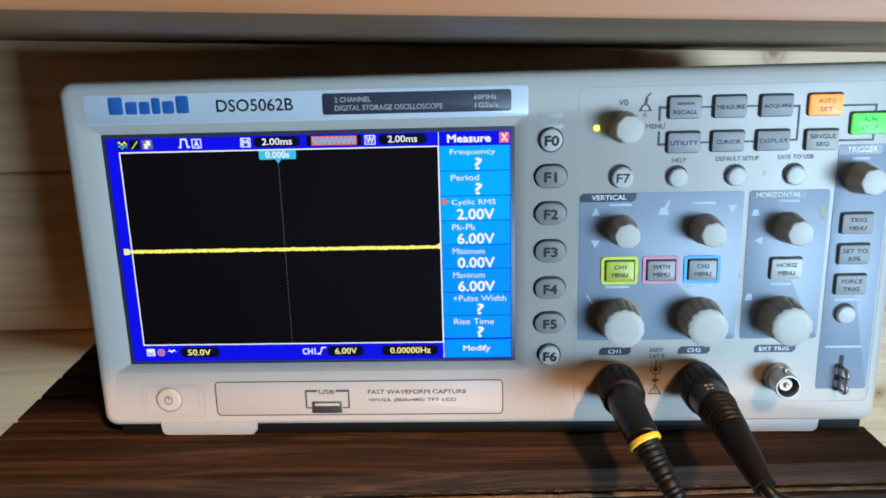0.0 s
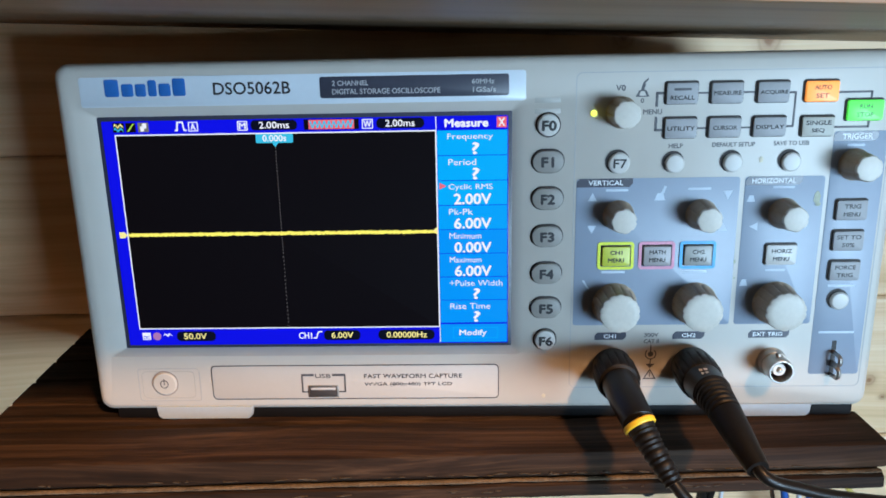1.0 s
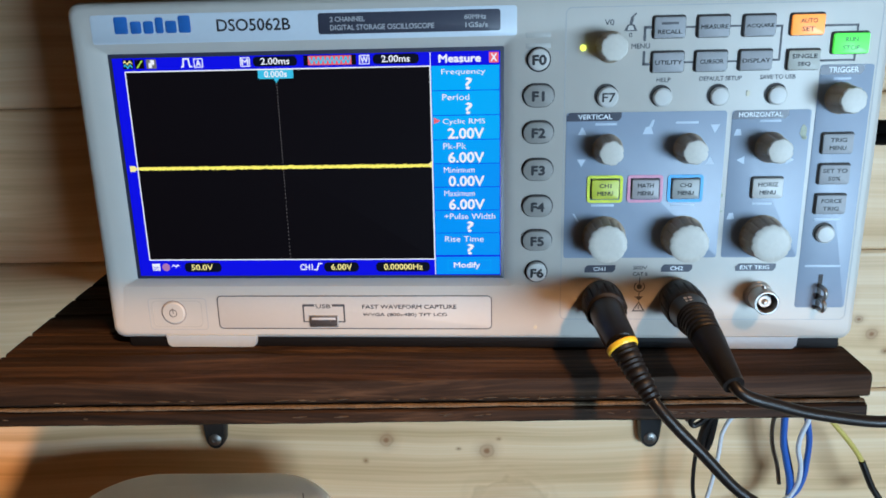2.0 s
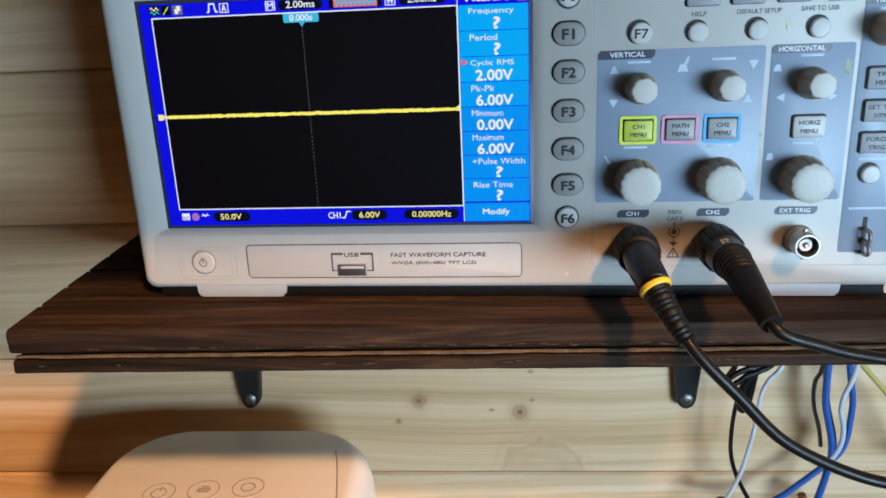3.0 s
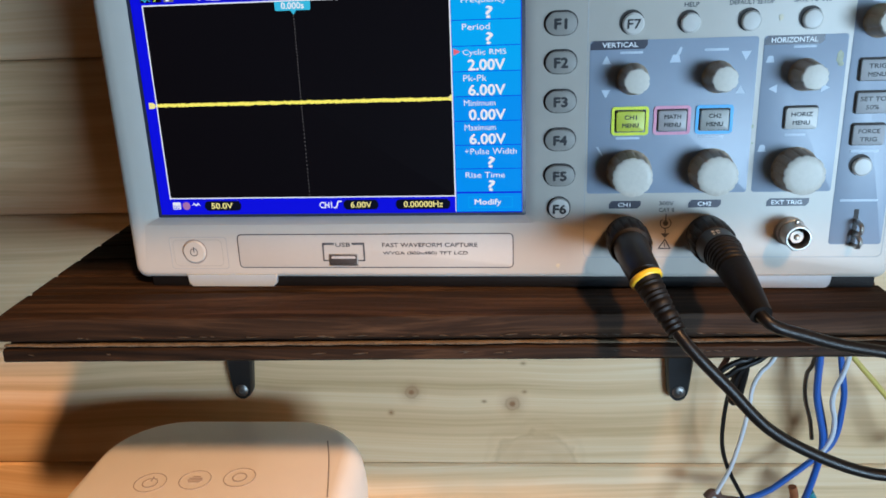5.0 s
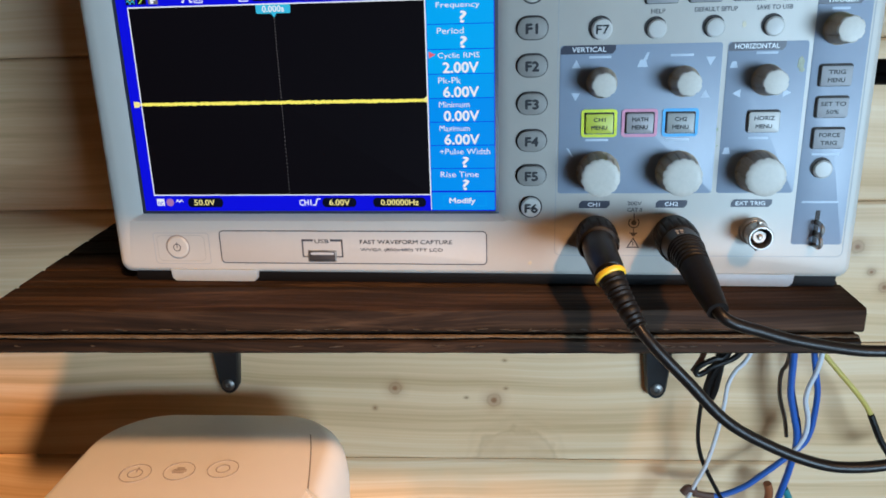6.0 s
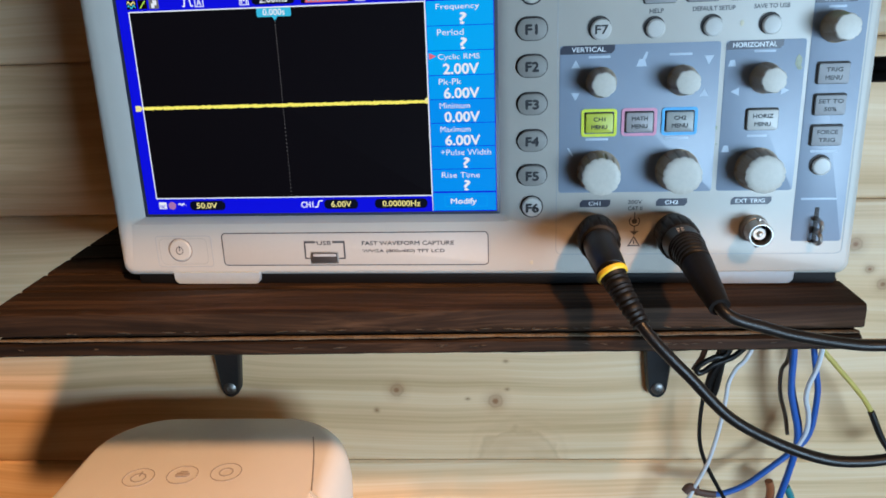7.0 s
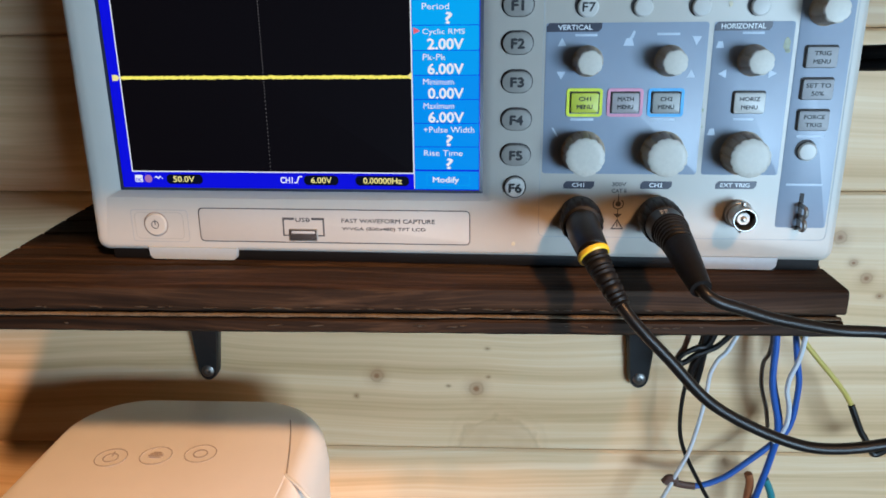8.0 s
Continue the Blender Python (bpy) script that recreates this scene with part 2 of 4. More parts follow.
def box(x0, x1, y0, y1, z0, z1, bevel=0.0, seg=2, bm=None):
    own = bm or bmesh.new()
    m = Matrix.LocRotScale(((x0 + x1) / 2, (y0 + y1) / 2, (z0 + z1) / 2), None, (x1 - x0, y1 - y0, z1 - z0))
    made = bmesh.ops.create_cube(own, size=1, matrix=m)
    if bevel:
        edges = {e for v in made["verts"] for e in v.link_edges}
        bmesh.ops.bevel(own, geom=list(edges), offset=bevel, segments=seg, affect="EDGES", profile=0.5)
    return own


def outline(x0, x1, z0, z1, r, n=6):
    """Corner points of a rounded rectangle in x and z."""
    r = min(r, (x1 - x0) / 2 - 1e-5, (z1 - z0) / 2 - 1e-5)
    pts = []
    for cx, cz, a in ((x1 - r, z1 - r, 0), (x0 + r, z1 - r, 90), (x0 + r, z0 + r, 180), (x1 - r, z0 + r, 270)):
        for i in range(n + 1):
            t = radians(a + 90 * i / n)
            pts.append((cx + r * math.cos(t), cz + r * math.sin(t)))
    return pts


def loft(bm, rings, cap0=True, cap1=True):
    """Skin between rings of equal length, given as lists of points."""
    vs = [[bm.verts.new(p) for p in ring] for ring in rings]
    n = len(vs[0])
    for a, b in zip(vs, vs[1:]):
        for i in range(n):
            bm.faces.new((a[i], a[(i + 1) % n], b[(i + 1) % n], b[i]))
    if cap0:
        bm.faces.new(vs[0][::-1])
    if cap1:
        bm.faces.new(vs[-1])
    return bm


def plate(x0, x1, z0, z1, back, front, r=0.001, round_=0.0004, bm=None):
    """A rounded slab that stands in the x-z plane, its front edge eased."""
    bm = bm or bmesh.new()
    steps = [(back, 0), (front + round_, 0), (front + round_ * 0.3, round_ * 0.3), (front, round_)]
    rings = [[(x, y, z) for x, z in outline(x0 + d, x1 - d, z0 + d, z1 - d, max(r - d, r * 0.3))] for y, d in steps]
    return loft(bm, rings)


def band(x0, x1, z0, z1, w, back, front, r=0.002, bm=None):
    """A rounded rectangular line of width w."""
    bm = bm or bmesh.new()
    a, b = outline(x0, x1, z0, z1, r), outline(x0 + w, x1 - w, z0 + w, z1 - w, max(r - w, 1e-4))
    rings = [[(x, back, z) for x, z in a], [(x, front, z) for x, z in a], [(x, front, z) for x, z in b], [(x, back, z) for x, z in b]]
    return loft(bm, rings + rings[:1], False, False)


def lathe(axis_from, direction, steps, n=32, flutes=0, depth=0.0, bm=None, caps=True):
    """Rings of (distance along, radius) about an axis; flutes notch the rim."""
    bm = bm or bmesh.new()
    d = Vector(direction).normalized()
    q = Vector((0, 0, 1)).rotation_difference(d) if abs(d.z + 1) > 1e-6 else Euler((math.pi, 0, 0)).to_quaternion()
    o = Vector(axis_from)
    rings = []
    for row in steps:
        s, r = row[0], row[1]
        cut = row[2] if len(row) > 2 else 0.0
        ring = []
        for i in range(n):
            a = 2 * math.pi * i / n
            rr = r - (cut * depth * max(0.0, math.cos(a * flutes)) ** 3 if flutes else 0)
            ring.append(o + q @ Vector((rr * math.cos(a), rr * math.sin(a), s)))
        rings.append(ring)
    return loft(bm, rings, caps, caps)


def smooth_path(pts, steps=8):
    """A curve through the points."""
    pts = [Vector(p) for p in pts]
    ext = [pts[0] * 2 - pts[1], *pts, pts[-1] * 2 - pts[-2]]
    out = []
    for i in range(1, len(ext) - 2):
        a, b, c, d = ext[i - 1:i + 3]
        for s in range(steps):
            t = s / steps
            out.append(0.5 * (2 * b + (c - a) * t + (2 * a - 5 * b + 4 * c - d) * t * t + (3 * b - a - 3 * c + d) * t ** 3))
    return out + [pts[-1]]


def tube(pts, radius, n=12, steps=8, bm=None, smooth=True):
    """A round sweep; radius is a number or a function of 0..1."""
    bm = bm or bmesh.new()
    path = smooth_path(pts, steps) if smooth else [Vector(p) for p in pts]
    rings, up = [], Vector((0.13, 0.31, 0.94))
    for i, p in enumerate(path):
        d = (path[min(i + 1, len(path) - 1)] - path[max(i - 1, 0)]).normalized()
        side = d.cross(up)
        side = side.normalized() if side.length > 1e-6 else Vector((1, 0, 0))
        up = side.cross(d).normalized()
        r = radius(i / (len(path) - 1)) if callable(radius) else radius
        rings.append([p + r * (math.cos(2 * math.pi * k / n) * side + math.sin(2 * math.pi * k / n) * up) for k in range(n)])
    return loft(bm, rings)


def words(text, name, x0, x1, z0, z1, y, material, parent, label="", bold=0.0):
    """Lettering in the built-in font, fitted to a box on the front."""
    cu = bpy.data.curves.new(name, "FONT")
    cu.body, cu.size = text, 1.0
    cu.align_x, cu.resolution_u, cu.space_line = "CENTER", 3, 0.85
    tmp = bpy.data.objects.new(name, cu)
    me = bpy.data.meshes.new_from_object(tmp)
    bpy.data.objects.remove(tmp)
    co = np.array([v.co for v in me.vertices])
    lo, hi = co.min(0), co.max(0)
    h = z1 - z0
    shifts = [(0, 0)] if not bold else [(-bold * h, 0), (bold * h, 0), (0, bold * h), (0, -bold * h)]
    verts, faces = [], []
    for k, (dx, dz) in enumerate(shifts):
        base = len(verts)
        for v in co:
            verts.append((x0 + (v[0] - lo[0]) / (hi[0] - lo[0]) * (x1 - x0) + dx, y - 0.000008 * k, z0 + (v[1] - lo[1]) / (hi[1] - lo[1]) * h + dz))
        faces += [[base + n for n in p.vertices] for p in me.polygons]
    me = bpy.data.meshes.new(name)
    me.from_pydata(verts, [], faces)
    me.materials.clear()
    me.materials.append(material)
    ob = new(name, me)
    ob.parent = parent
    return tagged(ob, label)


def flat(pts, y, bm=None):
    """A thin printed shape in the x-z plane."""
    bm = bm or bmesh.new()
    return loft(bm, [[(x, y + 0.0002, z) for x, z in pts], [(x, y, z) for x, z in pts]])


# ---- the room ----
FLOOR, CEIL, BACK = 0.0, 2.45, 0.15


def setting(name, bm, material, label, category):
    return tagged(part(name, bm, material, None, smooth=False), label, category, kind="structure")


EAST, SOUTH = 0.635, -2.0
setting("floor", box(-2.0, EAST, SOUTH, 0.3, FLOOR - 0.1, FLOOR), FLOORM, "brown wooden floor of the workroom", "floor")
setting("ceiling", box(-2.0, EAST, SOUTH, 0.3, CEIL, CEIL + 0.1), ROOM, "plain timber ceiling of the workroom", "ceiling")
setting("wall_west", box(-2.1, -2.0, SOUTH, 0.3, FLOOR, CEIL), ROOM, "plain timber side wall of the workroom", "wall")
setting("wall_south", box(-2.0, EAST, SOUTH - 0.1, SOUTH, FLOOR, CEIL), ROOM, "plain timber rear wall of the workroom", "wall")
side = box(EAST, EAST + 0.1, SOUTH, -1.04, FLOOR, CEIL)
box(EAST, EAST + 0.1, -0.52, 0.3, FLOOR, CEIL, bm=side)
box(EAST, EAST + 0.1, -1.04, -0.52, FLOOR, 0.90, bm=side)
box(EAST, EAST + 0.1, -1.04, -0.52, 1.30, CEIL, bm=side)
setting("wall_east", side, ROOM, "plain timber side wall with a window opening", "wall")
north = setting("wall_north", box(-2.0, EAST, BACK + 0.016, BACK + 0.16, FLOOR, CEIL), PINE, "wall of horizontal pine boards with knots", "wall")
JOINTS = [1.0138, 1.1018, 1.195, 1.2906, 1.3845]
JOINTS = [1.0138 - 0.094 * i for i in range(10, 0, -1)] + JOINTS + [1.3845 + 0.094 * i for i in range(1, 12)]
for i, (z0, z1) in enumerate(zip(JOINTS, JOINTS[1:])):
    prof = [(BACK + 0.015, z0 + 0.0003), (BACK + 0.0022, z0 + 0.0003), (BACK + 0.0004, z0 + 0.0016), (BACK, z0 + 0.003),
            (BACK, z1 - 0.003), (BACK + 0.0004, z1 - 0.0016), (BACK + 0.0022, z1 - 0.0003), (BACK + 0.015, z1 - 0.0003)]
    bm = bmesh.new()
    loft(bm, [[(x, y, z) for y, z in prof] for x in (-2.0, EAST)])
    part("board", bm, PINE, north)

# ---- shelf of grooved decking ----
SX0, SX1, FRONT, BACK_EDGE = -0.2000, 0.1535, -0.0290, 0.1485


def deck_shelf():
    t = thing("wall_shelf", "dark brown grooved composite decking board used as a wall shelf", "shelf")
    top, bot = 1.1984, 1.1788
    prof = [(BACK_EDGE, bot), (BACK_EDGE, top)]
    y = 0.1195
    while y > FRONT + 0.012:
        prof += [(y + 0.0016, top), (y + 0.001, top - 0.0016), (y - 0.001, top - 0.0016), (y - 0.0016, top)]
        y -= 0.024
    prof += [(FRONT + 0.0022, top), (FRONT + 0.0006, top - 0.0007), (FRONT, top - 0.0022), (FRONT + 0.0002, top - 0.0090), (FRONT + 0.0012, top - 0.0102),
             (FRONT + 0.0085, top - 0.0105), (FRONT + 0.0085, top - 0.0134), (FRONT + 0.0025, top - 0.0136), (FRONT + 0.0008, top - 0.0144),
             (FRONT + 0.0006, bot + 0.0012), (FRONT + 0.0018, bot)]
    bm = bmesh.new()
    rnd = random.Random(4)
    rings = []
    n = 60
    for i in range(n + 1):
        k = i / n
        rings.append([((SX0 - 0.07 * (yy - FRONT)) * (1 - k) + (SX1 + 0.04 * (yy - FRONT)) * k, yy + rnd.uniform(-0.00018, 0.00018), zz + rnd.uniform(-0.00015, 0.00015)) for yy, zz in prof])
    loft(bm, rings)
    part("board", bm, DECK, t)
    worn = bmesh.new()
    rings, w, h = [], 0.001, 0.0006
    for i in range(221):
        x = SX0 + 0.0012 + (SX1 - SX0 - 0.0024) * i / 220
        w = min(0.0011, max(0.0002, w + rnd.uniform(-0.0004, 0.0004)))
        h = min(0.0011, max(0.0001, h + rnd.uniform(-0.00025, 0.00025)))
        z, y = bot + 0.0078, FRONT + 0.0008
        rings.append([(x, y + 0.003, z - 0.001), (x, y - 0.00025, z - h * 0.5 - 0.0002), (x, y - 0.0003, z - 0.0001), (x, y + 0.0004, z + 0.0002), (x, y + w, z + 0.00035), (x, y + 0.003, z - 0.0003)])
    loft(worn, rings)
    part("worn_edge", worn, EDGE_WORN, t, "bare tan worn edge of the slot")
    chips = bmesh.new()
    for k in range(60):
        x, w, h = rnd.uniform(SX0 + 0.006, SX1 - 0.03), rnd.uniform(0.0005, 0.0030), rnd.uniform(0.00010, 0.00025)
        z = top - 0.0087 + rnd.uniform(-0.0002, 0.0006) if k % 3 else top - 0.0158 + rnd.uniform(-0.0004, 0.0004)
        depth = FRONT - 0.0004 if k % 3 else FRONT + 0.0002
        tilt = rnd.uniform(-0.0003, 0.0003)
        loft(chips, [[(x - w, yy, z - tilt), (x, yy, z + h), (x + w, yy, z + tilt), (x, yy, z - h)] for yy in (depth + 0.0009, depth)])
    tagged(part("slot_wear", chips, EDGE_CHIP, t), "pale scratches and chips along the slot", kind="stuff")
    return t


EDGE_WORN = mat("worn_edge", (0.125, 0.090, 0.058), 0.8, vary=0.6, scale=110, spec=0.2)
EDGE_CHIP = mat("edge_chip", (0.075, 0.06, 0.047), 0.8, vary=0.4, scale=200, spec=0.2)
deck_shelf()


SCREW = mat("dull_steel", (0.22, 0.21, 0.20), 0.45, metal=1.0, vary=0.2, scale=200)


def bracket(x, zc):
    t = thing("shelf_bracket", "black steel shelf bracket screwed to the pine wall", "bracket", "brackets under the shelf")
    bm = bmesh.new()
    prof = [(-0.0108, 1.1788), (-0.0100, 1.11), (-0.0066, zc + 0.001)]
    prof += [(-0.0064 * math.cos(radians(a)), zc - 0.0064 * math.sin(radians(a))) for a in range(15, 180, 15)]
    prof += [(0.0066, zc + 0.001), (0.0100, 1.11), (0.0108, 1.1788)]
    rings = [[(x + u, BACK - 0.0005, z) for u, z in prof], [(x + u, BACK - 0.0060, z) for u, z in prof], [(x + u * 0.86, BACK - 0.0075, z) for u, z in prof]]
    loft(bm, rings)
    part("wall_arm", bm, IRON, t)
    part("shelf_arm", box(x - 0.0085, x + 0.0085, 0.005, BACK - 0.004, 1.1738, 1.1786, 0.0012), IRON, t)
    s = lathe((x, BACK - 0.0072, zc), (0, -1, 0), [(0, 0.0042), (0.0008, 0.0042), (0.0016, 0.0032), (0.0019, 0.0016), (0.0011, 0.0011), (0.0011, 0.0003)], 20)
    part("screw", s, SCREW, t, "round steel screw head")
    return t


bracket(-0.1673, 1.0752)
bracket(0.1167, 1.0728)

# ---- the shelf above ----
t = thing("upper_shelf", "warm brown pine board shelf above the oscilloscope", "shelf")
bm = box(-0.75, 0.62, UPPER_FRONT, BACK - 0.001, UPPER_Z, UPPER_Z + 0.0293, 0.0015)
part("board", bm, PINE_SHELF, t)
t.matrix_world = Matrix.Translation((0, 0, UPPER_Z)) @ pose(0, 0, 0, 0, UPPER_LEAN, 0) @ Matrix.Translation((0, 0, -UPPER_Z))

STAIN = mat("yellow_green_stain", (0.33, 0.35, 0.25), 0.5, vary=0.3, scale=300)
STAIN_FAINT = mat("faint_stain", (0.58, 0.52, 0.38), 0.5, vary=0.2, scale=300)

# ---- oscilloscope ----
Z0 = 1.2


def mm(*v):
    return [a / 1000 for a in v]


scope = thing("oscilloscope", "off-white two-channel digital storage oscilloscope, switched on", "oscilloscope")


def slab(name, x0, x1, z0, z1, back, front, material, parent=scope, r=1.0, ease=0.3, label=""):
    return part(name, plate(x0 / 1000, x1 / 1000, Z0 + z0 / 1000, Z0 + z1 / 1000, back / 1000, front / 1000, r / 1000, ease / 1000), material, parent, label)


def line(name, x0, x1, z0, z1, w, front, material, parent=scope, r=1.5, label=""):
    return part(name, band(x0 / 1000, x1 / 1000, Z0 + z0 / 1000, Z0 + z1 / 1000, w / 1000, (front + 0.1) / 1000, front / 1000, r / 1000), material, parent, label)


def word(text, x0, x1, z0, z1, y, material, parent=scope, name="lettering", bold=0.03, label=""):
    return words(text, name, x0 / 1000, x1 / 1000, Z0 + z0 / 1000, Z0 + z1 / 1000, y / 1000, material, parent, label, bold=bold)


def shape(name, pts, y, material, parent=scope, label=""):
    return part(name, flat([(x / 1000, Z0 + z / 1000) for x, z in pts], y / 1000), material, parent, label, smooth=False)


# case: a lofted shell with a rounded front rim and an opening for the display
def ring(x0, x1, z0, z1, y, r):
    return [(x / 1000, y / 1000, Z0 + z / 1000) for x, z in outline(x0, x1, z0, z1, r, 8)]


FX0, FX1, FZ0, FZ1 = -157.6, 156.5, 2.2, 142.6
WX0, WX1, WZ0, WZ1 = -151.0, 17.8, 26.6, 127.0
bm = bmesh.new()
loft(bm, [ring(-150, 150, 8, 139, 108, 5), ring(-151, 151, 7, 140, 104, 6), ring(-152.5, 152.5, 6, 140.5, 30, 6), ring(-152.8, 153, 6, 140.8, 22, 6)], True, True)
part("rear_case", bm, CASE_DARK, scope, "black rear housing")
bm = bmesh.new()
o = [ring(FX0 + 1.5, FX1 - 1.5, FZ0 + 1, FZ1 - 1, 22, 4.5), ring(FX0, FX1, FZ0, FZ1, 16, 5), ring(FX0, FX1, FZ0, FZ1, 4.5, 5),
     ring(FX0 + 0.4, FX1 - 0.4, FZ0 + 0.4, FZ1 - 0.4, 2.4, 5), ring(FX0 + 1.4, FX1 - 1.4, FZ0 + 1.4, FZ1 - 1.4, 0.8, 4.6), ring(FX0 + 3.2, FX1 - 3.2, FZ0 + 3.2, FZ1 - 3.2, 0.0, 4)]
i0 = ring(WX0, WX1, WZ0, WZ1, 0.0, 2.5)
i1 = ring(-143.5, 13.0, 29.5, 122.6, 3.2, 0.6)
loft(bm, o + [i0, i1], True, False)
part("front_bezel", bm, CASE, scope, "off-white moulded plastic front with faint yellow stains")
slab("display_gasket", -143.9, 13.4, 29.2, 122.8, 6.0, 2.95, LABEL_DARK, r=0.6, ease=0.05)
for x0, x1 in ((-133.5, -93), (97, 134.5)):
    bm = bmesh.new()
    pr = [(x0, 4.4), (x1, 4.4), (x1 - 0.5, 0.4), (x1 - 2.0, -1.1), (x0 + 2.0, -1.1), (x0 + 0.5, 0.4)]
    loft(bm, [[(x / 1000, 0.020, Z0 + z / 1000) for x, z in pr], [(x / 1000, 0.0002, Z0 + z / 1000) for x, z in pr], [((x * 0.98 + 0.01 * (x0 + x1)) / 1000, -0.0004, Z0 + (z * 0.94 + 0.1) / 1000) for x, z in pr]])
    part("foot", bm, FOOT, scope, "pale blue-grey plastic foot")
# black slab that fills the gap between the case and the shelf
slab("base_slab", -150.5, 151.5, -1.6, 6.5, 104, 1.6, CASE_DARK, r=1.5)

# display
SC = (-142.2, 11.9, 30.6, 121.2)
DARK, BLUE = glow("display_black", (0.004, 0.0022, 0.0028), 0.6), glow("display_blue", (0.003, 0.004, 0.85), 0.9)
MENU_HI, MENU_LO = glow("menu_cyan", (0.0, 0.40, 0.95), 1.0), glow("menu_blue", (0.0, 0.29, 0.92), 1.0)
TRACE, WHITE_PX, CYAN_PX, RED_PX, GREY_PX, PILL, PINK_PX = glow("trace_yellow", (1.0, 0.90, 0.16), 1.0), glow("display_white", (0.85, 0.9, 1.0), 0.95), glow("display_cyan", (0.05, 0.62, 0.95), 0.8), glow("display_red", (0.95, 0.16, 0.22), 0.85), glow("display_grey", (0.3, 0.3, 0.32), 0.5), glow("display_pill", (0.004, 0.006, 0.03), 0.4), glow("display_violet", (0.55, 0.25, 0.6), 0.7)
YELLOW_PX = glow("display_yellow", (1.0, 0.9, 0.35), 0.9)
GREEN_PX = glow("display_green", (0.5, 0.9, 0.1), 0.8)
screen = slab("display", *SC, 2.96, 2.6, BLUE, r=0.3, ease=0.02, label="lit colour display with one flat yellow trace")
L1, L2, L3 = 2.55, 2.45, 2.38


def px(name, x0, x1, z0, z1, y, material, r=0.2):
    return slab(name, x0, x1, z0, z1, y + 0.05, y, material, screen, r, 0.01)


px("plot_border", -137.6, -15.3, 37.4, 116.1, 2.575, WHITE_PX)
px("plot_area", -137.1, -15.6, 37.9, 115.6, 2.54, DARK)
bm = bmesh.new()
z = 113.0
while z > 38.5:
    flat([(-76.55, z - 0.55), (-76.15, z - 0.55), (-76.15, z), (-76.55, z)], 0, bm)
    z -= 1.25 if z > 70 else 1.6
for v in bm.verts:
    v.co = (v.co.x / 1000, 0.0025 + v.co.y * 0.1, Z0 + v.co.z / 1000)
part("centre_line", bm, glow("display_dim", (0.16, 0.15, 0.16), 0.6), screen, smooth=False)
# the flat trace, slightly rough
rnd = random.Random(9)
tn = 240
up, lo = [], []
for i in range(tn + 1):
    x = -137.0 + (121.3) * i / tn
    up.append((x, 77.62 + rnd.uniform(-0.22, 0.22)))
    lo.append((x, 76.25 + rnd.uniform(-0.22, 0.2)))
bm = bmesh.new()
for i in range(tn):
    vs = [bm.verts.new((a / 1000, L2 / 1000, Z0 + b / 1000)) for a, b in (up[i], up[i + 1], lo[i + 1], lo[i])]
    bm.faces.new(vs)
bmesh.ops.remove_doubles(bm, verts=bm.verts, dist=1e-6)
part("trace", bm, TRACE, screen, "flat yellow trace line", smooth=False)
shape("channel_marker", [(-140.6, 75.7), (-138.6, 75.7), (-137.4, 76.9), (-138.6, 78.1), (-140.6, 78.1)], 2.4, YELLOW_PX, screen)
shape("level_marker", [(-15.4, 75.8), (-15.4, 78.9), (-17.2, 77.4)], 2.4, YELLOW_PX, screen)
shape("time_tag", [(-83.2, 112.2), (-69.8, 112.2), (-69.4, 112.7), (-69.4, 115.6), (-83.6, 115.6), (-83.6, 112.7)], 2.46, CYAN_PX, screen)
shape("time_pointer", [(-77.4, 112.2), (-76.35, 110.6), (-75.2, 112.2)], 2.46, CYAN_PX, screen)
word("0.000s", -81.0, -72.0, 112.8, 115.2, 2.4, WHITE_PX, screen)
# top bar
px("icon_box", -137.9, -133.6, 117.0, 120.6, L1, DARK)
for c, zz in ((YELLOW_PX, 119.4), (CYAN_PX, 118.0)):
    bm = bmesh.new()
    pts = [(-137.5 + 0.35 * i, zz + 0.55 * math.sin(i * 1.05)) for i in range(11)]
    for a, b in zip(pts, pts[1:]):
        vs = [bm.verts.new((u / 1000, 0.00247, Z0 + w / 1000)) for u, w in ((a[0], a[1] - 0.35), (b[0], b[1] - 0.35), (b[0], b[1] + 0.35), (a[0], a[1] + 0.35))]
        bm.faces.new(vs)
    part("wave_icon", bm, c, screen, smooth=False)
px("icon_box", -133.0, -129.2, 117.0, 120.6, L1, DARK)
shape("line_icon", [(-132.5, 117.3), (-131.9, 117.3), (-129.6, 120.2), (-130.2, 120.2)], 2.47, GREEN_PX, screen)
px("icon_box", -128.3, -124.2, 117.0, 120.6, L1, GREY_PX)
px("icon_mark", -127.4, -126.0, 117.3, 119.2, 2.48, WHITE_PX)
px("icon_mark", -126.6, -125.0, 118.4, 120.3, 2.48, WHITE_PX)
shape("pulse_icon", [(-114.2, 117.2), (-113.2, 117.2), (-112.8, 120.2), (-111.4, 120.2), (-110.9, 117.2), (-109.7, 117.2), (-109.7, 117.8), (-110.4, 117.8), (-110.9, 120.8), (-113.3, 120.8), (-113.7, 117.8), (-114.2, 117.8)], 2.48, WHITE_PX, screen)
for tx, x0, x1, mx in (("A", -109.0, -105.3, 0.9), ("M", -90.3, -86.4, 0.7), ("W", -43.0, -38.9, 0.6)):
    line("letter_frame", x0, x1, 117.0, 120.6, 0.35, 2.48, WHITE_PX, screen, 0.2)
    word(tx, x0 + mx, x1 - mx, 117.6, 120.0, 2.45, WHITE_PX, screen, bold=0.044)
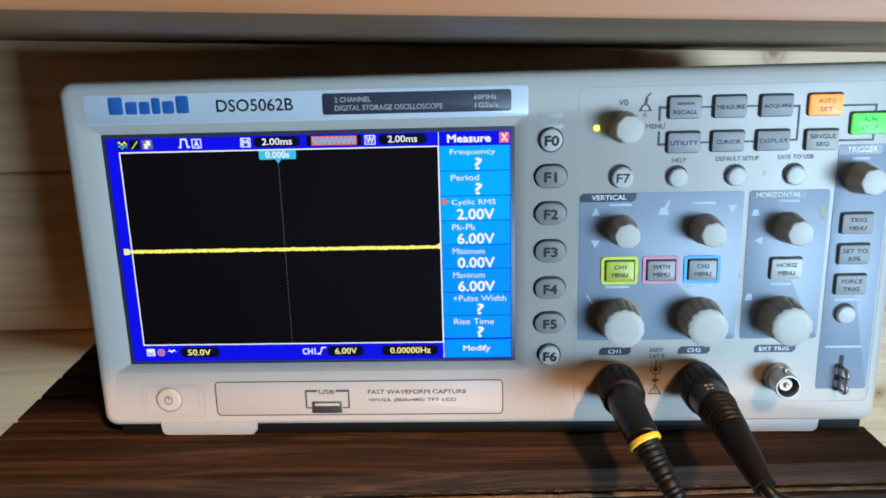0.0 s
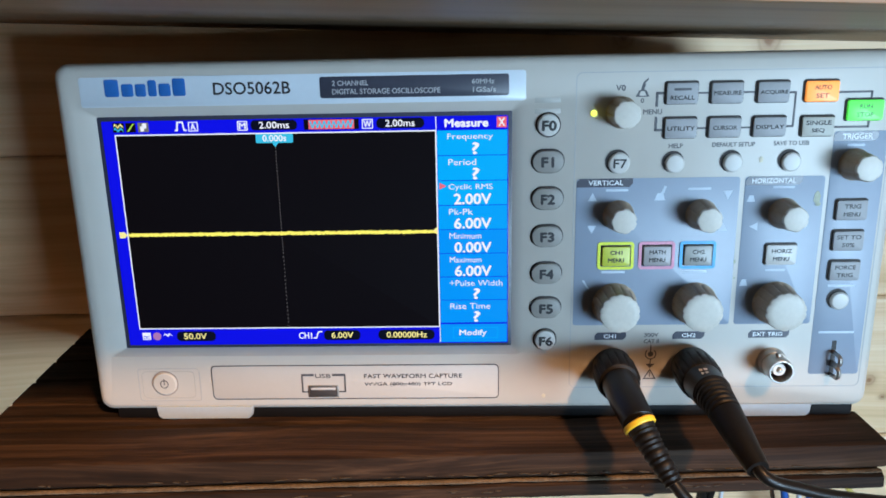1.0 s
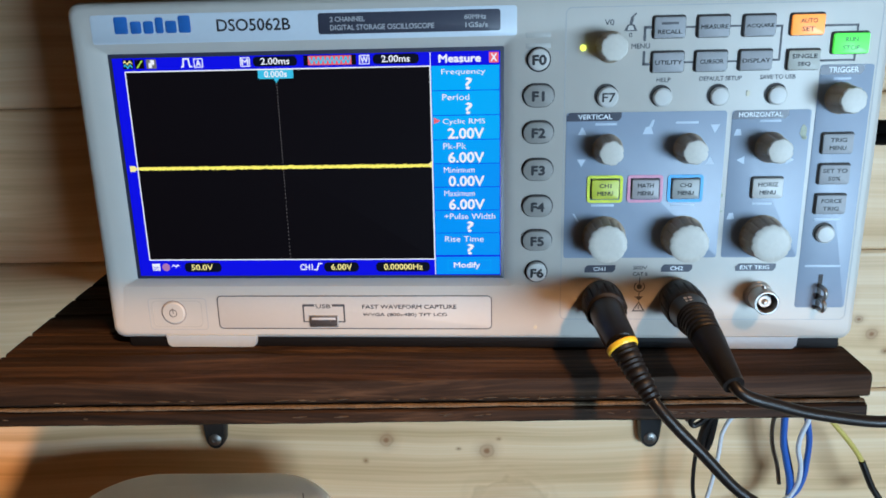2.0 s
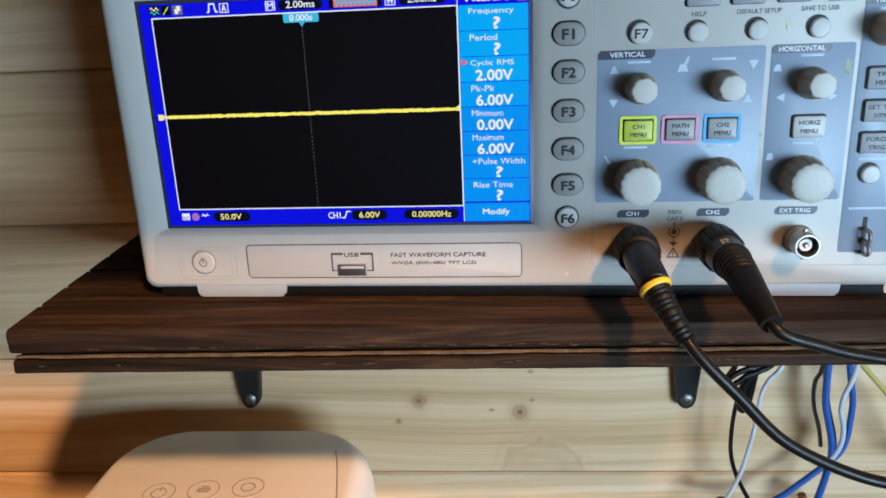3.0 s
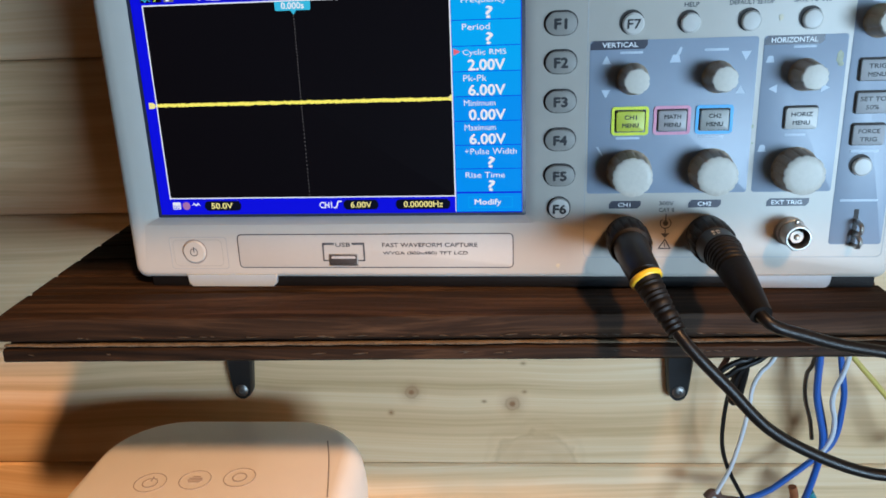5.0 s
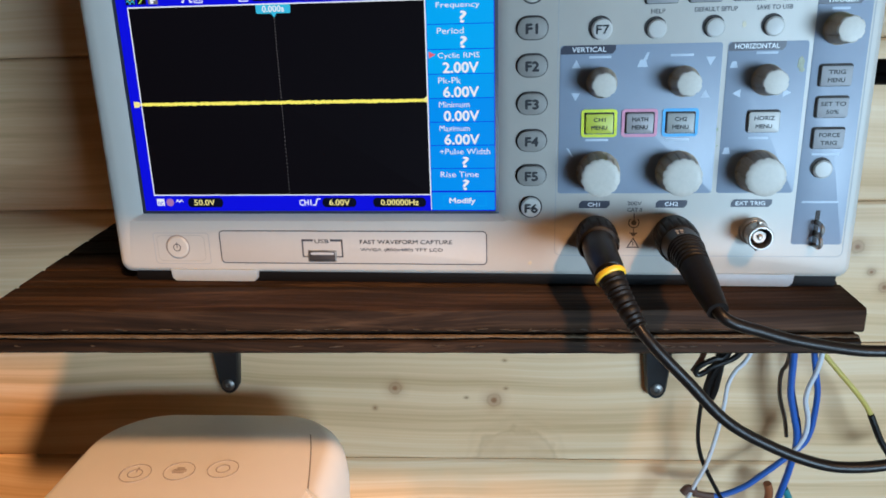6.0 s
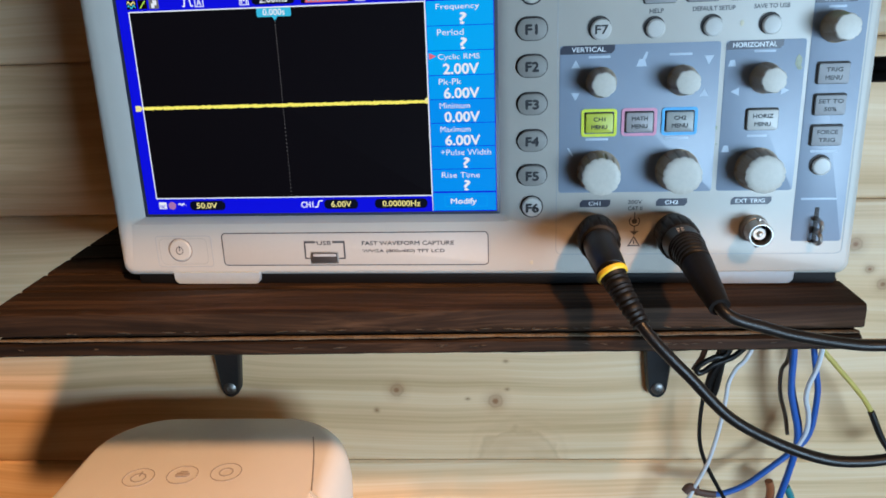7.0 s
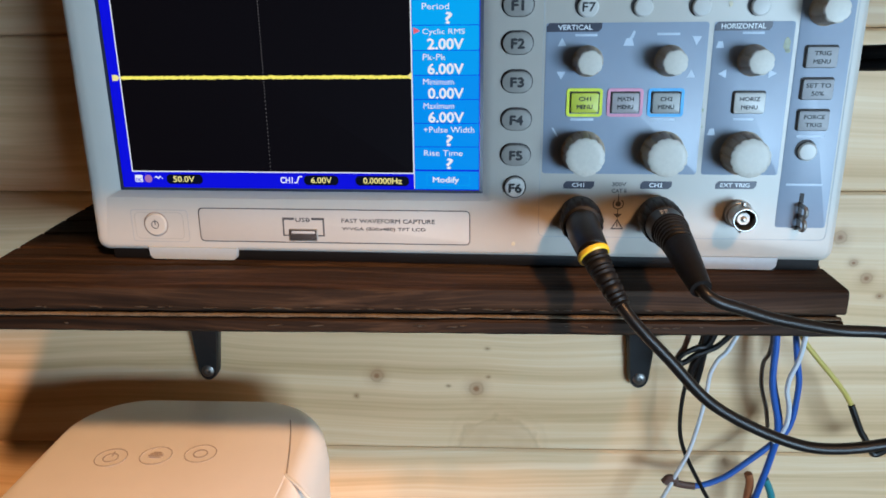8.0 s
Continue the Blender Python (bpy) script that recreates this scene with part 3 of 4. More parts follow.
for x0, x1, tx, a, b in ((-85.2, -67.6, "2.00ms", -82.0, -70.6), (-37.6, -19.6, "2.00ms", -34.2, -23.2)):
    px("value_pill", x0, x1, 117.0, 120.8, L1, PILL, 1.6)
    word(tx, a, b, 117.7, 120.2, 2.45, WHITE_PX, screen, bold=0.026)
px("memory_bar", -65.0, -44.2, 116.9, 120.8, L1, DARK)
px("memory_window", -63.2, -46.0, 117.1, 120.6, 2.5, RED_PX)
bm = bmesh.new()
for i in range(18):
    a, b = -62.6 + i * 0.9, -62.6 + (i + 1) * 0.9
    za, zb = (117.5, 120.2) if i % 2 else (120.2, 117.5)
    bm.faces.new([bm.verts.new((u / 1000, 0.00244, Z0 + w / 1000)) for u, w in ((a - 0.3, za), (a + 0.3, za), (b + 0.3, zb), (b - 0.3, zb))])
part("memory_wave", bm, CYAN_PX, screen, smooth=False)
# bottom bar
px("coupling_icon", -136.6, -133.2, 32.9, 36.0, L1, WHITE_PX)
word("DC", -136.1, -133.7, 33.2, 34.6, 2.46, BLUE, screen)
part("probe_icon", lathe((-0.1306, 0.00258, Z0 + 0.0344), (0, -1, 0), [(0, 0.0017), (0.0001, 0.0017)], 20), PINK_PX, screen)
shape("bandwidth_icon", [(-128.2, 34.4), (-127.2, 35.8), (-126.2, 34.9), (-125.4, 35.8), (-124.2, 34.4), (-125.2, 35.1), (-126.2, 34.2), (-127.2, 35.1)], 2.48, WHITE_PX, screen)
for x0, x1, tx, a, b in ((-122.5, -106.5, "50.0V", -119.5, -110.2), (-62.3, -47.5, "6.00V", -59.2, -50.4), (-40.2, -17.5, "0.00000Hz", -36.8, -20.6)):
    px("value_pill", x0, x1, 32.2, 36.4, L1, PILL, 1.8)
    word(tx, a, b, 33.1, 35.6, 2.45, YELLOW_PX, screen, bold=0.026)
word("CH1", -72.4, -67.2, 33.0, 35.6, 2.45, WHITE_PX, screen, bold=0.033)
shape("edge_icon", [(-66.6, 32.9), (-65.2, 32.9), (-64.2, 35.6), (-62.9, 35.6), (-62.9, 36.1), (-64.6, 36.1), (-65.6, 33.4), (-66.6, 33.4)], 2.48, WHITE_PX, screen)
# measure menu
px("menu_title", -15.0, 11.7, 116.2, 121.1, L1, BLUE)
px("menu_edge", -15.35, -15.05, 31.0, 121.1, 2.5, WHITE_PX)
word("Measure", -11.8, 4.3, 117.2, 120.0, 2.45, WHITE_PX, screen, bold=0.066)
px("close_box", 7.6, 11.3, 116.7, 120.7, 2.5, RED_PX)
word("X", 8.3, 10.6, 117.3, 120.1, 2.44, WHITE_PX, screen, bold=0.044)
MENU = [("Frequency", "?", -11.0, 6.2), ("Period", "?", -10.8, -0.2), ("Cyclic RMS", "2.00V", -10.8, 6.0), ("Pk-Pk", "6.00V", -10.8, -1.6),
        ("Minimum", "0.00V", -10.8, 1.6), ("Maximum", "6.00V", -10.8, 1.6), ("+Pulse Width", "?", -11.0, 9.8), ("Rise Time", "?", -10.9, 5.0)]
for i, (a, b, u, w) in enumerate(MENU):
    top = 115.85 - 9.6 * i
    px("menu_cell", -14.9, 11.6, top - 9.35, top, L1, MENU_HI if i < 3 else MENU_LO if i > 3 else glow("menu_mid", (0.0, 0.35, 0.93), 1.0))
    word(a, u, w, top - (3.9 if any(c in a for c in "qyP+") and i in (0, 2) else 3.6), top - 1.2, 2.45, WHITE_PX, screen, bold=0.0)
    if b == "?":
        word(b, -1.6, 0.9, top - 8.9, top - 4.7, 2.44, WHITE_PX, screen, bold=0.044)
    else:
        word(b, -8.8, 5.4, top - 9.0, top - 5.0, 2.44, WHITE_PX, screen, bold=0.044)
shape("menu_arrow", [(-14.4, 93.4), (-14.4, 96.0), (-11.6, 94.7)], 2.46, RED_PX, screen)
px("menu_cell", -14.9, 11.6, 31.0, 38.6, L1, MENU_LO)
line("modify_frame", -10.0, 8.0, 32.6, 37.2, 0.2, 2.48, MENU_HI, screen, 0.2)
word("Modify", -7.4, 3.4, 33.2, 36.2, 2.45, WHITE_PX, screen)

# name strip above the display
slab("name_strip", -147.5, 18.2, 126.6, 137.6, 0.2, -0.15, STRIP, r=1.2, ease=0.1, label="pale blue printed name strip")
for x0, x1, z0, z1 in ((-138, -132.6, 130.4, 136.8), (-131.6, -127.2, 130.4, 135.0), (-126.4, -122.4, 130.4, 135.0), (-121.6, -118.4, 130.4, 136.3), (-117.6, -113.2, 130.4, 135.0), (-112.4, -107.6, 130.4, 136.8)):
    slab("logo_block", x0, x1, z0, z1, -0.1, -0.28, LOGO, r=0.8, ease=0.05)
word("DSO5062B", -97.2, -68.6, 130.6, 135.0, -0.2, INK, bold=0.022)
slab("rating_plate", -57.6, 12.0, 128.6, 136.4, 0, -0.3, LABEL_DARK, r=1.0, ease=0.08, label="dark grey rating plate")
word("2 CHANNEL", -53.0, -39.6, 133.1, 134.9, -0.36, INK_SILVER)
word("DIGITAL STORAGE OSCILLOSCOPE", -53.0, -13.2, 130.0, 131.9, -0.36, INK_SILVER)
word("60MHz", -1.6, 6.6, 133.0, 134.7, -0.36, INK_SILVER)
word("1GSa/s", -1.2, 7.2, 130.0, 131.8, -0.36, INK_SILVER)

# lower strip
line("power_frame", -139.5, -113.8, 6.9, 21.4, 0.35, -0.12, INK_PALE, r=1.5)
line("power_frame", -138.0, -116.0, 8.2, 20.2, 0.3, -0.10, CASE_SHADE, r=2.2)
part("power_button", lathe((-0.1285, 0.001, Z0 + 0.0148), (0, -1, 0), [(0, 0.0050), (0.0014, 0.0050), (0.0019, 0.0045), (0.0020, 0.003)], 36), CASE, scope, "round off-white power button")
part("power_ring", lathe((-0.1285, 0.0002, Z0 + 0.0148), (0, -1, 0), [(0, 0.0051), (0.0004, 0.0051), (0.0004, 0.0055), (0, 0.0055)], 36, caps=False), SEAM, scope)
line("power_symbol", -130.2, -126.8, 13.0, 16.6, 0.35, -1.10, INK_GREY, r=1.7)
slab("power_symbol", -128.65, -128.3, 14.6, 17.2, -1.0, -1.12, INK_GREY, r=0.1, ease=0.02)
slab("label_strip", -108.8, 8.0, 7.6, 22.2, 0.1, -0.10, STRIP_WARM, r=1.4, ease=0.08, label="printed strip round the USB socket")
line("strip_frame", -109.1, 8.3, 7.4, 22.5, 0.42, -0.16, INK_GREY, r=2.0)
for x0, x1, z0, z1, r in ((-72.2, -67.0, 17.6, 18.6, 0.3), (-59.5, -54.0, 17.6, 18.6, 0.3), (-72.2, -71.5, 10.6, 18.4, 0.2), (-54.7, -54.0, 10.6, 18.4, 0.2), (-72.2, -69.2, 10.4, 11.0, 0.2), (-57.0, -54.0, 10.4, 11.0, 0.2)):
    slab("socket_mark", x0, x1, z0, z1, -0.05, -0.17, INK_GREY, r=r, ease=0.02)
word("USB", -66.4, -60.1, 16.8, 18.6, -0.18, INK_GREY)
usb = slab("usb_socket", -69.6, -57.0, 8.4, 13.6, 6, -0.35, METAL, r=0.5, ease=0.1, label="steel USB socket")
slab("socket_opening", -69.0, -57.6, 8.9, 13.1, 2, -0.42, WELL, usb, r=0.3, ease=0.02)
slab("socket_tongue", -68.4, -58.2, 11.6, 12.7, 0, -0.44, INK_SILVER, usb, r=0.2, ease=0.02)
word("FAST WAVEFORM CAPTURE", -46.4, -6.6, 16.6, 18.4, -0.18, INK_GREY)
word("WVGA (800x480) TFT LCD", -46.4, -10.6, 12.9, 14.7, -0.18, INK_GREY)


# ---- controls ----
def button(name, x0, x1, z0, z1, material, text="", ink=INK, rise=1.3, r=0.8, parent=scope, label="", well=True, size=1.0, bars=False):
    if well:
        slab("button_well", x0 - 0.8, x1 + 0.3, z0 - 0.2, z1 + 0.75, 0.1, -0.3, WELL, parent, r + 0.4, 0.02)
    b = slab(name, x0, x1, z0, z1, 1.0, -rise, material, parent, r, 0.35, label)
    if text:
        rows = text.split("\n")
        h = 1.55 * size
        gap = (z1 - z0 - h * len(rows)) / (len(rows) + 1)
        for i, row in enumerate(rows):
            top = z1 - gap * (i + 1) - h * i
            w = min((x1 - x0) - 1.6, 1.15 * h * len(row) * 0.85)
            c = (x0 + x1) / 2
            if row.startswith("_"):
                w = (x1 - x0) * 0.55
                slab("printed_bar", c - w / 2, c + w / 2, top - h * 0.8, top - h * 0.2, -rise + 0.05, -rise - 0.05, INK_GREY, b, 0.2, 0.02)
            else:
                word(row, c - w / 2, c + w / 2, top - h, top, -rise - 0.06, ink, b, bold=0.048)
    return b


FZ = [117.6, 104.0, 89.9, 75.2, 60.4, 46.2, 33.0]
for i, z in enumerate(FZ):
    if i in (0, 6):
        part("button_well", lathe((0.0265, 0.0002, Z0 + z / 1000), (0, -1, 0), [(0, 0.0047), (0.0003, 0.0047)], 32), WELL, scope)
        b = part("soft_key", lathe((0.0265, 0.0005, Z0 + z / 1000), (0, -1, 0), [(0, 0.0041), (0.002, 0.0041), (0.0026, 0.0036), (0.0028, 0.002)], 32), BTN_WHITE, scope, "round off-white soft key")
        y = -2.42
    else:
        slab("button_well", 20.2, 32.9, z - 4.5, z + 4.8, 0.1, -0.15, WELL, scope, 5.1, 0.02)
        b = slab("soft_key", 20.8, 32.5, z - 4.2, z + 4.1, 1.0, -1.5, BTN_OVAL, scope, 4.6, 0.5, "grey-brown oval soft key")
        y = -1.58
    word("F%d" % i, 24.2, 28.6 if i == 1 else 29.2, z - 1.9, z + 1.6, y, INK, b, bold=0.07)
for z in (125.6, 121.6):
    slab("printed_bar", 21.5, 31.0, z, z + 1.9, 0.05, -0.05, CASE_SHADE, r=0.4, ease=0.02)

line("control_frame", 36.4, 152.0, 11.8, 136.4, 0.4, -0.06, INK_PALE, r=2.5)
slab("vertical_panel", 37.4, 98.6, 38.6, 97.2, 0.1, -0.10, BLUE_PANEL, r=1.2, ease=0.05, label="blue-grey printed field")
slab("horizontal_panel", 100.4, 130.0, 38.6, 97.2, 0.1, -0.10, BLUE_PANEL, r=1.2, ease=0.05, label="blue-grey printed field")
slab("trigger_panel", 131.4, 151.0, 17.2, 113.6, 0.1, -0.10, BLUE_PANEL, r=1.2, ease=0.05, label="blue-grey printed field")


def caption(text, x0, x1, z0, z1, tx0, tx1, lean=1.2):
    shape("caption_tab", [(x0, z0), (x1 - lean, z0), (x1, z0 + (z1 - z0) * 0.4), (x1, z1), (x0 + lean, z1), (x0, z1 - (z1 - z0) * 0.4)], -0.18, LABEL_DARK)
    word(text, tx0, tx1, z0 + 0.75, z1 - 0.75, -0.24, INK_WHITE)


caption("VERTICAL", 37.6, 58.6, 93.9, 97.2, 42.0, 55.0)
caption("HORIZONTAL", 100.6, 121.6, 93.9, 97.2, 103.0, 119.2)
caption("TRIGGER", 131.4, 147.5, 109.9, 113.4, 134.6, 145.4)
caption("CH1", 46.2, 58.6, 32.4, 35.5, 49.8, 54.6)
caption("CH2", 77.0, 89.4, 32.6, 35.7, 80.6, 85.8)
caption("EXT TRIG", 106.6, 122.4, 32.9, 36.0, 108.4, 119.8)


def knob(x, z, r, length, ribs, label, taper=0.04):
    """A fluted knob with a paler cap; the sides carry warm shade in their colour."""
    t = part("knob", lathe((x / 1000, 0.0003, Z0 + z / 1000), (0, -1, 0),
             [(0, r * 1.05), (0.0008, r * 1.05), (0.0014, r * 1.0, 1.0), (length * 0.75, r * (0.95 - taper * 0.6), 1.0), (length * 0.93, r * (0.94 - taper), 0.6), (length * 0.985, r * (0.9 - taper), 0.1), (length, r * (0.84 - taper))], ribs * 8, ribs, r * (0.09 if ribs < 12 else 0.055)), KNOB_SIDE_SHADE, scope, label)
    part("cap", lathe((x / 1000, -length * 0.93, Z0 + z / 1000), (0, -1, 0), [(0, r * (0.955 - taper), 1), (length * 0.05, r * (0.945 - taper), 0.8), (length * 0.085, r * (0.88 - taper), 0.3), (length * 0.1, r * 0.6)], ribs * 8, ribs, r * (0.09 if ribs < 12 else 0.055)), KNOB, t, "worn cap, paler than the shade-coloured sides")
    return t


for x in (52.6, 83.8, 114.8):
    knob(x + 1.1, 82.9, 0.0057, 0.0110, 7, "small fluted grey-beige position knob", 0.12)
    knob(x + 0.9, 47.3, 0.0083, 0.0116, 14, "large ribbed grey-beige scale knob")
knob(53.4, 121.6, 0.0056, 0.0102, 8, "small fluted grey-beige selector knob", 0.06)
knob(140.0, 101.2, 0.0057, 0.0112, 7, "small fluted grey-beige level knob", 0.1)
part("indicator_lamp", lathe((0.0432, 0, Z0 + 0.1215), (0, -1, 0), [(0, 0.0012), (0.0006, 0.0011), (0.001, 0.0006)], 16), glow("lamp_green_yellow", (0.85, 1.0, 0.15), 1.6), scope, "small lit yellow-green lamp")
word("V0", 51.0, 54.4, 129.5, 131.6, -0.1, INK_GREY)
word("MENU", 61.2, 68.0, 120.8, 122.6, -0.1, INK_GREY)
for pts in ([(58.2, 127.2), (63.2, 127.2), (62.0, 129.6), (59.4, 129.6)], [(60.0, 129.4), (61.2, 129.4), (61.8, 132.0), (60.6, 132.0)], [(60.8, 131.6), (62.8, 133.4), (62.4, 133.9), (60.6, 132.2)]):
    shape("printed_mark", pts, -0.08, INK_GREY)
shape("printed_mark", [(59.4, 127.6), (62.0, 127.6), (61.4, 129.2), (60.0, 129.2)], -0.12, CASE)
word("0", 60.1, 61.3, 125.0, 126.6, -0.1, INK_GREY)

for i, (tx, x0, x1, z0, z1) in enumerate((("_\nRECALL", 69.2, 80.6, 124.4, 132.0), ("MEASURE", 85.4, 96.8, 124.4, 131.9), ("ACQUIRE", 102.0, 113.4, 124.4, 131.8),
                                          ("UTILITY", 69.2, 80.8, 111.9, 119.2), ("CURSOR", 85.2, 96.8, 112.0, 119.2), ("DISPLAY", 101.4, 113.2, 112.1, 119.2))):
    button("menu_button", x0, x1, z0, z1, BTN, tx, label="grey rectangular menu button", size=0.95)
button("auto_button", 119.2, 131.0, 124.4, 131.8, glow_plastic("lit_orange", (1.0, 0.33, 0.06), 0.62), "AUTO\nSET", INK_BROWN, label="lit orange button")
button("run_button", 134.8, 147.6, 117.4, 124.8, glow_plastic("lit_green", (0.10, 0.85, 0.09), 0.55), "RUN\nSTOP", INK_GREEN, label="lit green button")
button("single_button", 119.0, 130.6, 111.9, 119.0, BTN_BEIGE, "SINGLE\nSEQ", label="beige-grey rectangular button")
# guide lines between the buttons
for x0, x1, z0, z1 in ((65.6, 69.0, 128.0, 128.8), (65.6, 66.4, 123.6, 128.8), (65.6, 66.4, 114.6, 119.8), (65.6, 69.0, 114.6, 115.4), (80.8, 85.2, 128.0, 128.5), (97.0, 101.8, 128.0, 128.5),
                       (81.0, 85.0, 115.2, 115.7), (97.0, 101.2, 115.2, 115.7), (113.6, 116.2, 127.6, 128.2), (115.7, 116.3, 115.8, 128.2), (113.4, 116.2, 115.4, 116.0),
                       (131.2, 143.6, 127.4, 128.0), (143.0, 143.6, 125.0, 128.0), (130.8, 143.6, 114.8, 115.4), (143.0, 143.6, 114.8, 117.2)):
    slab("guide_line", x0 - 0.1, x1 + 0.1, z0 - 0.1, z1 + 0.1, 0.02, -0.06, INK_GREY, r=0.25, ease=0.01)

for x, z, r, tx in ((53.0, 103.0, 4.0, "F7"), (73.6, 102.6, 3.6, ""), (95.0, 102.6, 3.6, ""), (116.4, 102.6, 3.6, ""), (140.0, 48.2, 3.6, "")):
    part("button_well", lathe((x / 1000 - 0.0006, 0.0002, Z0 + z / 1000 + 0.0006), (0, -1, 0), [(0, r / 1000 + 0.0003), (0.0005, r / 1000 + 0.0005)], 32), WELL, scope)
    b = part("round_button", lathe((x / 1000, 0.0005, Z0 + z / 1000), (0, -1, 0), [(0, r / 1000), (0.0016, r / 1000), (0.0022, r / 1000 - 0.0006), (0.0023, r / 2000)], 32), BTN_WHITE, scope, "round off-white button")
    if tx:
        word(tx, x - 2.2, x + 2.6, z - 1.7, z + 1.6, -1.9, INK, b, bold=0.033)
word("HELP", 71.2, 76.4, 108.3, 109.9, -0.1, INK_GREY)
word("DEFAULT SETUP", 87.2, 102.8, 108.5, 110.1, -0.1, INK_GREY)
word("SAVE TO USB", 109.6, 122.6, 108.7, 110.3, -0.1, INK_GREY)

for x0, x1, c, key, tx in ((46.2, 60.2, (0.72, 0.78, 0.06), (0.52, 0.56, 0.06), "CH1\nMENU"), (62.0, 75.8, (0.72, 0.30, 0.42), (0.33, 0.31, 0.31), "MATH\nMENU"), (77.6, 91.4, (0.07, 0.42, 0.78), (0.33, 0.33, 0.31), "CH2\nMENU")):
    line("colour_frame", x0, x1, 61.6, 72.6, 1.15, -0.5, mat("frame_print", c, 0.4), r=1.4)
    button("channel_button", x0 + 1.7, x1 - 1.6, 63.2, 70.9, mat("channel_key", key, 0.42), tx, label="framed rectangular channel button")
button("horizontal_button", 110.2, 121.8, 63.0, 70.9, BTN_WHITE, "HORIZ\nMENU", label="off-white rectangular button")
for z0, z1, tx in ((80.2, 87.8, "TRIG\nMENU"), (68.3, 75.9, "SET TO\n50%"), (56.4, 64.0, "FORCE\nTRIG")):
    button("trigger_button", 135.0, 146.4, z0, z1, BTN, tx, label="grey rectangular trigger button")

# small printed marks beside the knobs
for pts in ([(42.0, 88.6), (45.4, 88.6), (43.7, 91.8)], [(42.0, 79.0), (45.4, 79.0), (43.7, 76.0)], [(92.6, 92.0), (96.2, 92.0), (94.4, 88.6)], [(91.6, 76.6), (95.0, 76.6), (93.3, 79.6)],
            [(103.4, 78.0), (106.4, 76.4), (106.4, 79.6)], [(125.2, 78.0), (122.2, 76.4), (122.2, 79.6)], [(67.0, 88.6), (71.0, 88.6), (70.2, 91.4), (68.0, 91.4)], [(69.2, 91.4), (70.6, 91.4), (71.4, 94.0), (70.6, 94.2)],
            [(101.6, 87.6), (104.6, 87.6), (104.0, 90.0), (102.4, 90.0)], [(40.6, 57.2), (41.4, 57.2), (43.4, 53.8), (42.6, 53.8)], [(101.4, 54.4), (104.4, 54.4), (103.8, 57.0), (102.2, 57.0)]):
    shape("printed_mark", pts, -0.16, INK_PALEBLUE)
for x0, x1, z in ((48.6, 57.0, 92.2), (79.4, 88.0, 92.4), (111.0, 119.0, 92.6), (48.0, 57.0, 60.0), (79.2, 88.4, 60.0), (110.8, 118.4, 60.2), (135.4, 145.6, 53.6), (133.8, 147.6, 34.4), (136.6, 143.0, 108.0)):
    slab("printed_bar", x0, x1, z, z + 0.9, -0.05, -0.15, INK_PALEBLUE, r=0.2, ease=0.02)
# warning prints between the sockets
word("300V", 65.8, 71.4, 33.6, 35.2, -0.1, INK_GREY)
word("CAT II", 65.8, 71.6, 30.9, 32.5, -0.1, INK_GREY)
slab("printed_symbol", 68.5, 68.9, 26.6, 30.2, 0.02, -0.08, INK_GREY, r=0.1, ease=0.01)
part("printed_symbol", lathe((0.0687, 0.0001, Z0 + 0.0262), (0, -1, 0), [(0, 0.0011), (0.0002, 0.0011)], 20), INK_GREY, scope)
bm = bmesh.new()
arc = [(68.7 + 2.3 * math.cos(radians(a)), 26.2 + 2.3 * math.sin(radians(a))) for a in range(130, 411, 14)]
arc2 = [(68.7 + 1.85 * math.cos(radians(a)), 26.2 + 1.85 * math.sin(radians(a))) for a in range(130, 411, 14)]
for i in range(len(arc) - 1):
    bm.faces.new([bm.verts.new((u / 1000, -0.0001, Z0 + w / 1000)) for u, w in (arc[i], arc[i + 1], arc2[i + 1], arc2[i])])
part("printed_symbol", bm, INK_GREY, scope, smooth=False)
slab("printed_symbol", 68.5, 68.9, 20.6, 24.0, 0.02, -0.08, INK_GREY, r=0.1, ease=0.01)
shape("printed_symbol", [(66.9, 22.0), (70.5, 22.0), (68.7, 20.2)], -0.08, INK_GREY)
bm = bmesh.new()
ta, tb = [(66.0, 15.4), (71.4, 15.4), (68.7, 20.0)], [(66.9, 15.95), (70.5, 15.95), (68.7, 19.0)]
for i in range(3):
    j = (i + 1) % 3
    bm.faces.new([bm.verts.new((u / 1000, -0.0001, Z0 + w / 1000)) for u, w in (ta[i], ta[j], tb[j], tb[i])])
part("printed_symbol", bm, INK_GREY, scope, smooth=False)
slab("printed_symbol", 68.5, 68.9, 16.4, 18.3, 0.02, -0.08, INK_GREY, r=0.1, ease=0.01)


